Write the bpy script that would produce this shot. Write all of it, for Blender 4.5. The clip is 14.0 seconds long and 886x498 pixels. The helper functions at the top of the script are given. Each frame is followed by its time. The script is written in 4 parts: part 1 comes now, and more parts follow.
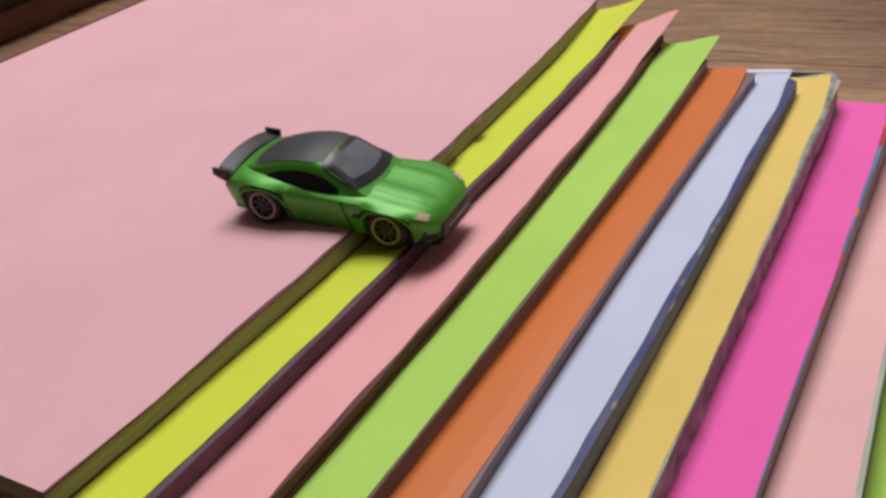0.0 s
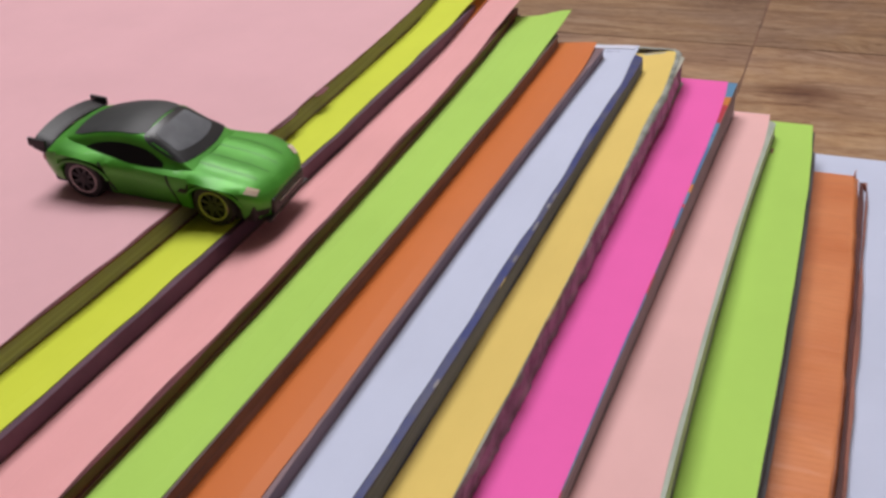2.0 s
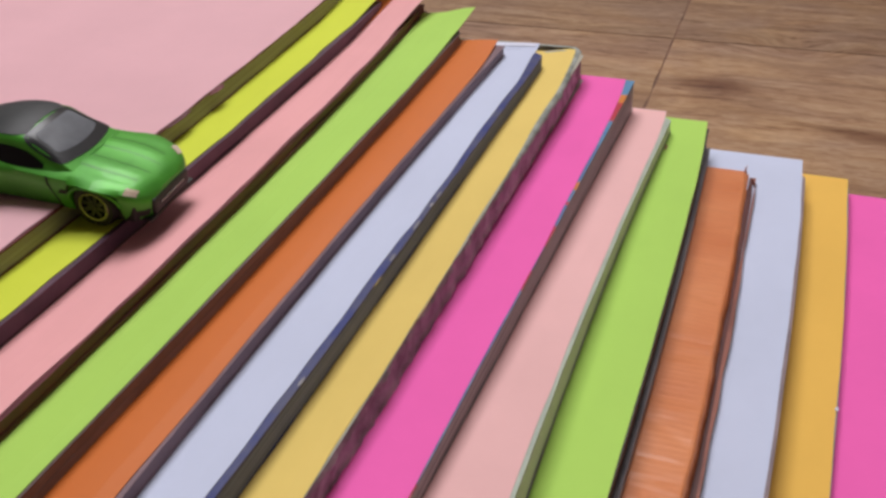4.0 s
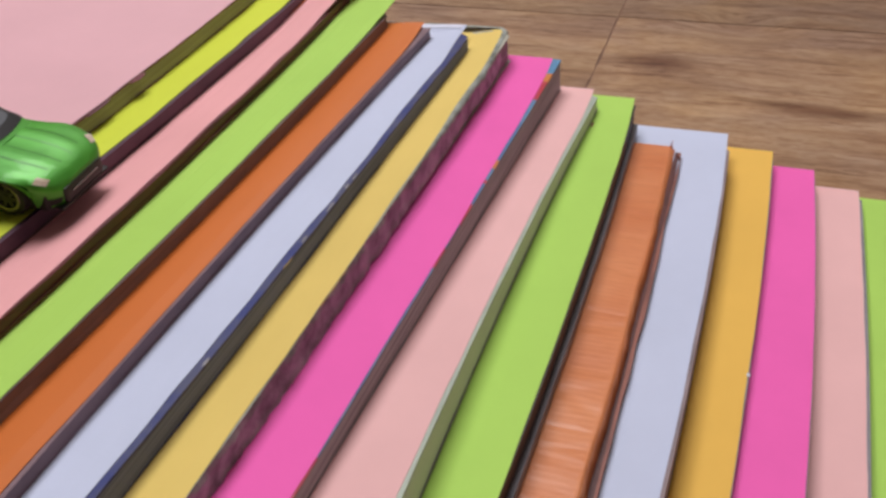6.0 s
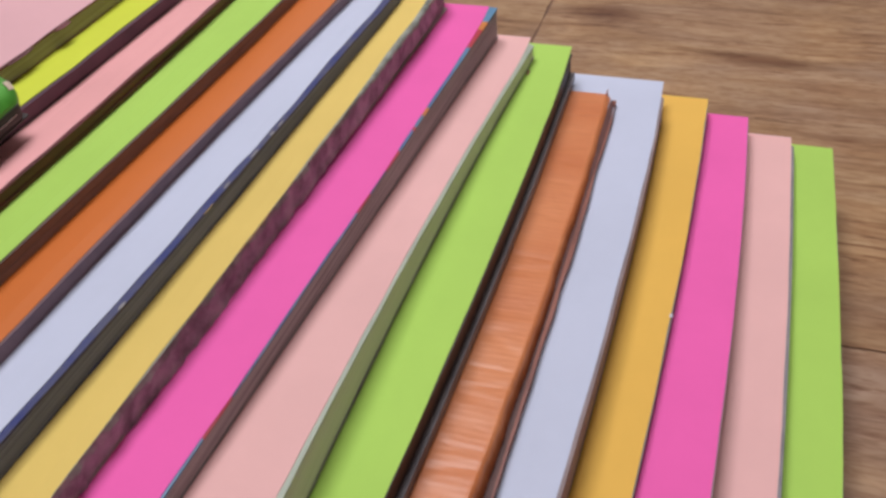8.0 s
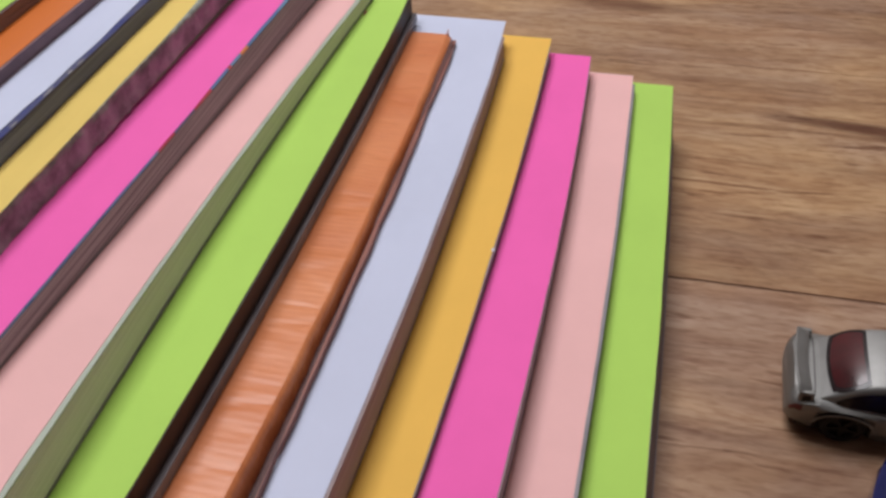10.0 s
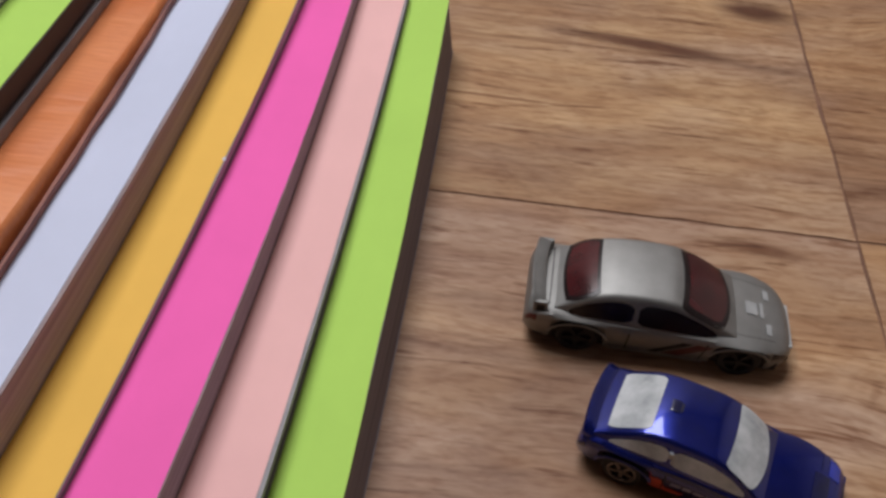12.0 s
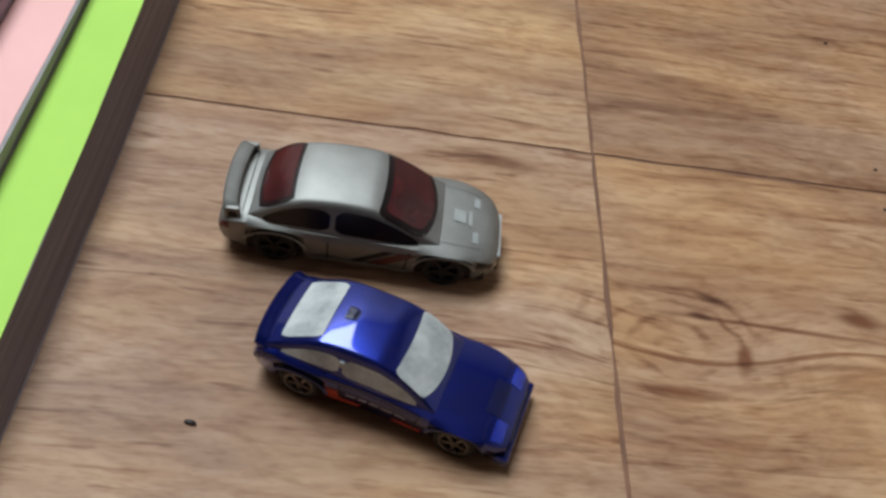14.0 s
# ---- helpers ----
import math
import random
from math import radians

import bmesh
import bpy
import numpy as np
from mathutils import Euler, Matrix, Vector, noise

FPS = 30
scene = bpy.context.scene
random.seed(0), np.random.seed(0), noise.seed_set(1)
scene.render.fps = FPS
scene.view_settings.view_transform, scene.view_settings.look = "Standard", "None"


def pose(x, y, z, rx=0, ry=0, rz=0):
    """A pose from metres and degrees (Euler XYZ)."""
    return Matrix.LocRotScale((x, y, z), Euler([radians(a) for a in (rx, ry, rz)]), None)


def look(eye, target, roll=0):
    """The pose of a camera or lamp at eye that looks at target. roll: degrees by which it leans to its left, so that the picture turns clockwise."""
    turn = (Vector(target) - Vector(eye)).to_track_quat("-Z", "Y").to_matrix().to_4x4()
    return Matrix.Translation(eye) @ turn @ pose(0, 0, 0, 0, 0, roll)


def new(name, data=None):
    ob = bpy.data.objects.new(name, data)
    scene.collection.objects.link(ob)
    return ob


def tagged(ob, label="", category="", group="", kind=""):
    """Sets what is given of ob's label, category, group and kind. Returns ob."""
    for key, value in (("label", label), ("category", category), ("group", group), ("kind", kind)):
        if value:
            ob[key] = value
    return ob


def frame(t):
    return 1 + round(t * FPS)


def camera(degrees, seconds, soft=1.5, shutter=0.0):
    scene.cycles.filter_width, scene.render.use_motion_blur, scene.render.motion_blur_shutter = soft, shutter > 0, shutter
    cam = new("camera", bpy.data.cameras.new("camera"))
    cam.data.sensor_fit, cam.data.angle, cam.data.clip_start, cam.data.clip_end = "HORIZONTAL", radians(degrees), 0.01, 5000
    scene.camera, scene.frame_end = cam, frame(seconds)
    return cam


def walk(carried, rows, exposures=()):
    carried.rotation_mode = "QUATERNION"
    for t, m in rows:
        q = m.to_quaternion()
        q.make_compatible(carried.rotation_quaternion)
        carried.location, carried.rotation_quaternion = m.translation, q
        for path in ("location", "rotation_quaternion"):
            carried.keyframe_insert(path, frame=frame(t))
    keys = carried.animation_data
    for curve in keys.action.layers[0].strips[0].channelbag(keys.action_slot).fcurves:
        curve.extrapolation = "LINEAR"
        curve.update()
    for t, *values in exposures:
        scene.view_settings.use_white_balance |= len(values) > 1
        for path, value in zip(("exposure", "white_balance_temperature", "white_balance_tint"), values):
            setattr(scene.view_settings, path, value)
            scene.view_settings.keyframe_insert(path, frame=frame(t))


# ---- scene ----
cam = camera(52.3, 14.0, soft=3.0)
PATH = [
    (0, (-0.11274, -0.35342, 0.22875), (-0.20842, -0.21137, 0.12545), -9.85),
    (0.5, (-0.11030, -0.35036, 0.22543), (-0.20234, -0.20625, 0.12169), -8.90),
    (1, (-0.10894, -0.34681, 0.22610), (-0.19497, -0.20102, 0.11960), -8.14),
    (1.5, (-0.10518, -0.34609, 0.22651), (-0.18506, -0.19941, 0.11650), -6.84),
    (2, (-0.10161, -0.34266, 0.22623), (-0.17487, -0.19393, 0.11437), -5.76),
    (2.5, (-0.09758, -0.34134, 0.22777), (-0.16721, -0.19168, 0.11485), -5.28),
    (3, (-0.09310, -0.33868, 0.22920), (-0.16075, -0.18869, 0.11551), -4.93),
    (3.5, (-0.08673, -0.33781, 0.23092), (-0.15271, -0.18788, 0.11617), -4.45),
    (5.8, (-0.06286, -0.33570, 0.23346), (-0.12308, -0.18637, 0.11483), -4.91),
    (6, (-0.06113, -0.33552, 0.23275), (-0.12128, -0.18637, 0.11386), -5.02),
    (6.5, (-0.05710, -0.33597, 0.23216), (-0.11703, -0.18768, 0.11208), -5.22),
    (7, (-0.05312, -0.33656, 0.23126), (-0.11262, -0.18922, 0.10981), -5.52),
    (7.2, (-0.05185, -0.33709, 0.23188), (-0.11068, -0.19060, 0.10908), -5.32),
    (9.5, (-0.02556, -0.33154, 0.22371), (-0.06712, -0.18567, 0.09334), -3.27),
    (10, (-0.01447, -0.33030, 0.22129), (-0.05184, -0.18582, 0.08814), -2.52),
    (10.5, (-0.00902, -0.32391, 0.21799), (-0.04004, -0.18054, 0.08204), -1.38),
    (11, (0.00267, -0.32343, 0.21455), (-0.02208, -0.18130, 0.07605), 0.12),
    (11.5, (0.01398, -0.32176, 0.21109), (-0.00296, -0.18081, 0.07021), 2.19),
    (12, (0.02634, -0.31821, 0.20828), (0.01696, -0.17936, 0.06464), 4.35),
    (12.5, (0.04241, -0.31674, 0.20551), (0.03798, -0.17978, 0.05982), 5.89),
    (13, (0.05551, -0.31374, 0.20113), (0.05935, -0.17830, 0.05402), 8.39),
    (13.5, (0.06990, -0.31141, 0.20013), (0.07977, -0.17879, 0.05075), 10.32),
    (14, (0.08007, -0.31099, 0.19492), (0.09671, -0.17922, 0.04539), 12.49),
]
walk(cam, [(t, look(eye, target, roll)) for t, eye, target, roll in PATH],
     exposures=[(0.0, -0.07, 6650, 10), (3.0, -0.06, 6600, 10), (7.0, -0.04, 6580, 10), (11.0, -0.01, 6560, 10), (12.5, 0.07, 6460, 8), (13.0, 0.18, 6350, 5), (13.5, 0.3, 6200, 1), (14.0, 0.42, 6080, -3)])

# ---- light ----
world = bpy.data.worlds.new("world")
scene.world = world
world.use_nodes = True
wn = world.node_tree.nodes
sky = wn.new("ShaderNodeTexSky")
sky.sky_type, sky.sun_disc, sky.sun_elevation, sky.sun_rotation = "NISHITA", False, radians(35), radians(-80)
wn["Background"].inputs["Strength"].default_value = 0.1
world.node_tree.links.new(sky.outputs["Color"], wn["Background"].inputs["Color"])


def area_lamp(name, place, target, w, h, watts, colour):
    data = bpy.data.lights.new(name, "AREA")
    data.shape, data.size, data.size_y, data.energy, data.color = "RECTANGLE", w, h, watts, colour
    ob = new(name, data)
    ob.matrix_world = look(place, target)
    return ob


# Added broad overhead lamp; stands in for an unknown light source.
area_lamp("roof_window_light", (-0.85, 0.9, 2.74), (-0.85, 0.9001, 0.0), 1.5, 1.5, 81, (0.985, 0.97, 1.0))


# ---- materials ----
def material(name, colour, rough=0.6, metal=0.0, coat=0.0, spec=0.5):
    m = bpy.data.materials.new(name)
    m.use_nodes = True
    b = m.node_tree.nodes["Principled BSDF"]
    b.inputs["Base Color"].default_value = (*colour, 1)
    b.inputs["Roughness"].default_value = rough
    b.inputs["Metallic"].default_value = metal
    b.inputs["Coat Weight"].default_value = coat
    b.inputs["Coat Roughness"].default_value = 0.05
    b.inputs["Specular IOR Level"].default_value = spec
    return m


def node(m, kind, **values):
    n = m.node_tree.nodes.new(kind)
    for key, value in values.items():
        n.inputs[key].default_value = value
    return n


def join(m, a, b):
    m.node_tree.links.new(a, b)


def grained(name, colour, second, scale=60.0, rough=0.7, bump=0.15, stretch=(1, 1, 1), fine=900.0, depth=0.0004, amount=1.0, spec=0.4, coat=0.0, metal=0.0):
    """A surface that wanders between two colours at one scale and has fine grain at another."""
    m = material(name, colour, rough, metal, coat, spec)
    b = m.node_tree.nodes["Principled BSDF"]
    co = node(m, "ShaderNodeTexCoord")
    mp = node(m, "ShaderNodeMapping", Scale=stretch)
    info = node(m, "ShaderNodeObjectInfo")
    add = m.node_tree.nodes.new("ShaderNodeVectorMath")
    mul = m.node_tree.nodes.new("ShaderNodeMath")
    mul.operation = "MULTIPLY"
    mul.inputs[1].default_value = 7.0
    join(m, info.outputs["Random"], mul.inputs[0])
    join(m, co.outputs["Object"], add.inputs[0])
    join(m, mul.outputs[0], add.inputs[1])
    join(m, add.outputs[0], mp.inputs["Vector"])
    big = node(m, "ShaderNodeTexNoise", Scale=scale, Detail=5.0, Roughness=0.6)
    small = node(m, "ShaderNodeTexNoise", Scale=fine, Detail=2.0)
    join(m, mp.outputs[0], big.inputs["Vector"])
    join(m, mp.outputs[0], small.inputs["Vector"])
    ramp = node(m, "ShaderNodeMapRange")
    ramp.inputs["From Min"].default_value, ramp.inputs["From Max"].default_value = 0.35, 0.68
    ramp.inputs["To Max"].default_value = amount
    join(m, big.outputs["Fac"], ramp.inputs["Value"])
    mix = m.node_tree.nodes.new("ShaderNodeMix")
    mix.data_type = "RGBA"
    mix.inputs[6].default_value, mix.inputs[7].default_value = (*colour, 1), (*second, 1)
    join(m, ramp.outputs[0], mix.inputs[0])
    join(m, mix.outputs[2], b.inputs["Base Color"])
    if bump:
        bp = node(m, "ShaderNodeBump", Strength=bump, Distance=depth)
        total = m.node_tree.nodes.new("ShaderNodeMath")
        join(m, big.outputs["Fac"], total.inputs[0])
        join(m, small.outputs["Fac"], total.inputs[1])
        join(m, total.outputs[0], bp.inputs["Height"])
        join(m, bp.outputs[0], b.inputs["Normal"])
    return m


def srgb(r, g, b):
    return tuple((v / 255 / 12.92) if v < 10 else ((v / 255 + 0.055) / 1.055) ** 2.4 for v in (r, g, b))


def paper(name, r, g, b):
    c = srgb(r, g, b)
    return grained(name, c, tuple(v * 0.93 for v in c), scale=18, rough=0.75, bump=0.12, fine=1500, depth=0.0002)


PAPERS = {
    "pink": paper("pink_paper", 244, 176, 177), "blush": paper("blush_paper", 232, 181, 188), "lime": paper("lime_paper", 216, 228, 66), "green": paper("green_paper", 179, 222, 100),
    "orange": paper("orange_paper", 216, 116, 46), "lavender": paper("lavender_paper", 206, 213, 236), "yellow": paper("yellow_paper", 236, 206, 114),
    "magenta": paper("magenta_paper", 250, 102, 186), "white": paper("white_paper", 218, 220, 236), "amber": paper("amber_paper", 242, 192, 88), "rose": paper("rose_paper", 242, 190, 188)}
PAPERS["orange"].node_tree.nodes["Principled BSDF"].inputs["Roughness"].default_value = 0.42


def pages(name, a, b):
    """Stacked page edges: fine lines along the block, dirt at a larger scale."""
    return grained(name, srgb(*a), srgb(*b), scale=9, rough=0.85, bump=0.5, stretch=(1, 1.2, 160), fine=22, depth=0.0006)


PAGES = pages("book_pages", (190, 184, 184), (140, 132, 134))
PAGES_LIGHT = pages("pale_pages", (205, 202, 186), (160, 158, 142))
PAGES_BROWN = pages("brown_pages", (178, 162, 174), (140, 124, 134))
PAGES_GREY = pages("slate_pages", (138, 126, 128), (110, 100, 104))
PAGES_CREAM = pages("cream_pages", (178, 168, 156), (146, 136, 126))
PAGES_OLIVE = pages("grey_olive_pages", (132, 140, 178), (92, 98, 130))
PAGES_MINT = pages("grey_green_pages", (240, 232, 236), (214, 206, 208))
PAGES_MAUVE = pages("mauve_pages", (196, 186, 190), (122, 112, 116))
PAGES_WORN = pages("worn_pages", (190, 180, 180), (104, 96, 98))
COVERS = {}
for nm, a, b in (("maroon", (112, 44, 52), (80, 34, 42)), ("grey", (146, 142, 146), (112, 108, 114)), ("brown", (136, 124, 126), (114, 103, 106)),
                 ("umber", (112, 92, 90), (90, 72, 70)), ("black", (52, 40, 38), (36, 30, 30)), ("violet", (104, 74, 90), (72, 50, 66)), ("plum", (138, 110, 116), (108, 84, 92)),
                 ("taupe", (150, 130, 132), (120, 104, 108)), ("slate", (132, 120, 124), (108, 98, 102)), ("flap", (92, 42, 38), (70, 32, 30)), ("russet", (152, 92, 76), (122, 70, 58)), ("mint", (180, 190, 174), (160, 170, 156))):
    COVERS[nm] = grained(nm + "_cover", srgb(*a), srgb(*b), 45, rough=0.5)
COVERS["blue"] = grained("worn_blue_cover", srgb(30, 44, 116), srgb(84, 84, 104), 90, rough=0.5, amount=0.8)


def wrapping_paper():
    """Glossy orange wrapping: fine ridges across the packet, broad creases, tinted slightly darker in the furrows."""
    m = grained("orange_wrapping", srgb(226, 144, 94), srgb(208, 120, 70), scale=26, rough=0.32, bump=0.3, stretch=(0.6, 1.5, 1), fine=70, depth=0.0012)
    b = m.node_tree.nodes["Principled BSDF"]
    co = node(m, "ShaderNodeTexCoord")
    ridges = node(m, "ShaderNodeTexWave", Scale=150.0, Distortion=5.0, Detail=3.0)
    ridges.bands_direction = "Y"
    ridges.inputs["Detail Scale"].default_value = 0.35
    join(m, co.outputs["Object"], ridges.inputs["Vector"])
    place = node(m, "ShaderNodeMapping", Scale=(22, 70, 30))
    join(m, co.outputs["Object"], place.inputs["Vector"])
    crease = node(m, "ShaderNodeTexVoronoi", Scale=1.0)
    crease.feature = "DISTANCE_TO_EDGE"
    join(m, place.outputs[0], crease.inputs["Vector"])
    fold = node(m, "ShaderNodeMapRange")
    fold.interpolation_type = "SMOOTHSTEP"
    fold.inputs["From Max"].default_value = 0.14
    join(m, crease.outputs["Distance"], fold.inputs["Value"])
    old = b.inputs["Normal"].links[0].from_node
    fine = node(m, "ShaderNodeBump", Strength=0.05, Distance=0.0004)
    join(m, ridges.outputs["Fac"], fine.inputs["Height"])
    join(m, old.outputs[0], fine.inputs["Normal"])
    deep = node(m, "ShaderNodeBump", Strength=0.2, Distance=0.0006)
    join(m, fold.outputs[0], deep.inputs["Height"])
    join(m, fine.outputs[0], deep.inputs["Normal"])
    join(m, deep.outputs[0], b.inputs["Normal"])
    tint = m.node_tree.nodes.new("ShaderNodeMix")
    tint.data_type, tint.blend_type = "RGBA", "MULTIPLY"
    tint.inputs[0].default_value = 0.08
    join(m, b.inputs["Base Color"].links[0].from_socket, tint.inputs[6])
    lighter = m.node_tree.nodes.new("ShaderNodeMix")
    lighter.data_type = "RGBA"
    lighter.inputs[6].default_value, lighter.inputs[7].default_value = (*srgb(214, 170, 140), 1), (1, 1, 1, 1)
    join(m, ridges.outputs["Fac"], lighter.inputs[0])
    join(m, lighter.outputs[2], tint.inputs[7])
    join(m, tint.outputs[2], b.inputs["Base Color"])
    return m


WRAP = wrapping_paper()


def printed():
    """A printed cover in blocks of blue, red, orange and grey."""
    m = material("printed_cover", (0.2, 0.2, 0.3), 0.35)
    co = node(m, "ShaderNodeTexCoord")
    mp = node(m, "ShaderNodeMapping", Scale=(8, 60, 1))
    vor = node(m, "ShaderNodeTexVoronoi", Scale=1.6)
    ramp = m.node_tree.nodes.new("ShaderNodeValToRGB")
    ramp.color_ramp.interpolation = "CONSTANT"
    stops = ((0.0, (60, 120, 170)), (0.42, (190, 40, 60)), (0.55, (84, 140, 180)), (0.78, (214, 130, 50)), (0.88, (120, 116, 120)))
    while len(ramp.color_ramp.elements) < len(stops):
        ramp.color_ramp.elements.new(0.5)
    for e, (p, c) in zip(ramp.color_ramp.elements, stops):
        e.position, e.color = p, (*srgb(*c), 1)
    join(m, co.outputs["Object"], mp.inputs["Vector"])
    join(m, mp.outputs[0], vor.inputs["Vector"])
    join(m, vor.outputs["Color"], ramp.inputs["Fac"])
    join(m, ramp.outputs["Color"], m.node_tree.nodes["Principled BSDF"].inputs["Base Color"])
    return m


PRINTED = printed()
FILM = grained("clear_film", srgb(182, 186, 178), srgb(116, 120, 112), 150, rough=0.25, bump=0.45, fine=330, depth=0.0010)
FILM.node_tree.nodes["Principled BSDF"].inputs["Transmission Weight"].default_value = 0.06
FILM.node_tree.nodes["Principled BSDF"].inputs["IOR"].default_value = 1.2


def wood():
    """Printed wood: grain along x, bent by a slow warp, in four scales from broad bands to hair-fine pores."""
    m = material("wood_look_tile", (0.3, 0.2, 0.12), 0.55, spec=0.3)
    b = m.node_tree.nodes["Principled BSDF"]
    co = node(m, "ShaderNodeTexCoord")
    info = node(m, "ShaderNodeObjectInfo")
    mul = m.node_tree.nodes.new("ShaderNodeMath")
    mul.operation = "MULTIPLY"
    mul.inputs[1].default_value = 13.0
    join(m, info.outputs["Random"], mul.inputs[0])
    add = m.node_tree.nodes.new("ShaderNodeVectorMath")
    join(m, co.outputs["Object"], add.inputs[0])
    join(m, mul.outputs[0], add.inputs[1])
    slow = node(m, "ShaderNodeMapping", Scale=(9, 10, 1))
    join(m, add.outputs[0], slow.inputs["Vector"])
    warp = node(m, "ShaderNodeTexNoise", Scale=1.0, Detail=3.0, Roughness=0.55)
    join(m, slow.outputs[0], warp.inputs["Vector"])
    shift = m.node_tree.nodes.new("ShaderNodeVectorMath")
    shift.operation = "MULTIPLY_ADD"
    shift.inputs[1].default_value = (0.03, 0.009, 0.0)
    join(m, warp.outputs["Color"], shift.inputs[0])
    join(m, add.outputs[0], shift.inputs[2])

    geo = node(m, "ShaderNodeNewGeometry")
    for kx, ky, wide, size in ((0.1722, -0.166, 0.034, 0.009), (-0.075, 0.215, 0.03, 0.018), (0.22, 0.045, 0.035, -0.016)):
        off = m.node_tree.nodes.new("ShaderNodeVectorMath")
        off.operation = "SUBTRACT"
        off.inputs[1].default_value = (kx, ky, 0.0)
        join(m, geo.outputs["Position"], off.inputs[0])
        flat = m.node_tree.nodes.new("ShaderNodeVectorMath")
        flat.operation = "MULTIPLY"
        flat.inputs[1].default_value = (0.62, 1.0, 0.0)
        join(m, off.outputs[0], flat.inputs[0])
        far = m.node_tree.nodes.new("ShaderNodeVectorMath")
        far.operation = "LENGTH"
        join(m, flat.outputs[0], far.inputs[0])
        dome = node(m, "ShaderNodeMapRange")
        dome.interpolation_type = "SMOOTHSTEP"
        dome.inputs["From Min"].default_value, dome.inputs["From Max"].default_value = 0.0, wide
        dome.inputs["To Min"].default_value, dome.inputs["To Max"].default_value = size, 0.0
        join(m, far.outputs["Value"], dome.inputs["Value"])
        push = m.node_tree.nodes.new("ShaderNodeCombineXYZ")
        join(m, dome.outputs[0], push.inputs["Y"])
        more = m.node_tree.nodes.new("ShaderNodeVectorMath")
        join(m, shift.outputs[0], more.inputs[0])
        join(m, push.outputs[0], more.inputs[1])
        shift = more

    def layer(stretch, detail, rough, lo, hi, light, dark, distort=0.3):
        mp = node(m, "ShaderNodeMapping", Scale=stretch)
        join(m, shift.outputs[0], mp.inputs["Vector"])
        n = node(m, "ShaderNodeTexNoise", Scale=1.0, Detail=detail, Roughness=rough, Distortion=distort)
        join(m, mp.outputs[0], n.inputs["Vector"])
        r = m.node_tree.nodes.new("ShaderNodeMapRange")
        r.inputs["From Min"].default_value, r.inputs["From Max"].default_value = lo, hi
        join(m, n.outputs["Fac"], r.inputs["Value"])
        mix = m.node_tree.nodes.new("ShaderNodeMix")
        mix.data_type = "RGBA"
        mix.inputs[6].default_value, mix.inputs[7].default_value = (*srgb(*light), 1), (*srgb(*dark), 1)
        join(m, r.outputs[0], mix.inputs[0])
        return mix, n

    def times(a, c):
        both = m.node_tree.nodes.new("ShaderNodeMix")
        both.data_type, both.blend_type = "RGBA", "MULTIPLY"
        both.inputs[0].default_value = 1.0
        join(m, a.outputs[2], both.inputs[6])
        join(m, c.outputs[2], both.inputs[7])
        return both

    broad, _ = layer((6, 19, 1), 5, 0.60, 0.34, 0.66, (210, 182, 155), (172, 144, 124), 0.9)
    hue, _ = layer((11, 20, 1), 3, 0.5, 0.38, 0.62, (255, 246, 226), (242, 237, 236), 0.4)
    mottle, _ = layer((46, 92, 1), 4, 0.62, 0.36, 0.66, (255, 255, 254), (240, 232, 224), 1.2)
    broad = times(times(broad, hue), mottle)
    bands, grain = layer((8, 80, 1), 5, 0.62, 0.42, 0.72, (255, 254, 251), (226, 211, 198), 0.7)
    streaks, _ = layer((26, 250, 1), 4, 0.58, 0.48, 0.74, (255, 254, 252), (222, 207, 196), 0.5)
    dark, _ = layer((6, 56, 1), 6, 0.68, 0.56, 0.74, (255, 255, 255), (176, 150, 131), 0.9)
    lines, _ = layer((5.5, 140, 1), 6, 0.66, 0.605, 0.67, (255, 255, 255), (184, 157, 139), 0.8)
    flecks, _ = layer((30, 330, 1), 3, 0.6, 0.61, 0.70, (255, 255, 255), (200, 180, 166), 0.3)
    dark = times(times(dark, lines), flecks)
    pores, _ = layer((150, 620, 1), 2, 0.5, 0.44, 0.72, (255, 255, 255), (226, 216, 208), 0.0)
    out = times(times(times(times(broad, bands), streaks), dark), pores)

    # darker heartwood and knots: place, half length, half height, slope, colour
    for kx, ky, rx, ry, slope, shade in ((0.090, 0.015, 0.062, 0.0065, -8.0, (142, 112, 100)), (0.132, 0.052, 0.024, 0.012, -6.0, (132, 104, 94)), (-0.115, 0.156, 0.034, 0.017, -5.0, (190, 164, 148)),
                                         (0.116, -0.099, 0.022, 0.006, -4.0, (168, 140, 122)), (0.182, -0.1462, 0.0095, 0.0030, -20.0, (150, 116, 96)), (0.177, -0.1525, 0.0065, 0.0020, -12.0, (146, 112, 92)), (0.194, -0.1535, 0.048, 0.0016, -2.0, (166, 132, 112)),
                                         (0.166, -0.1792, 0.020, 0.0030, -2.0, (172, 140, 118)), (0.1875, -0.166, 0.0030, 0.0090, -12.0, (178, 146, 124)), (0.226, -0.147, 0.010, 0.0050, -12.0, (176, 146, 126)),
                                         (-0.03, 0.115, 0.05, 0.010, -4.0, (176, 152, 138))):
        place = node(m, "ShaderNodeMapping", Location=(kx, ky, 0.0), Rotation=(0.0, 0.0, radians(slope)), Scale=(rx, ry, 1.0))
        place.vector_type = "TEXTURE"
        join(m, geo.outputs["Position"], place.inputs["Vector"])
        level = m.node_tree.nodes.new("ShaderNodeVectorMath")
        level.operation = "MULTIPLY"
        level.inputs[1].default_value = (1.0, 1.0, 0.0)
        join(m, place.outputs[0], level.inputs[0])
        reach = m.node_tree.nodes.new("ShaderNodeVectorMath")
        reach.operation = "LENGTH"
        join(m, level.outputs[0], reach.inputs[0])
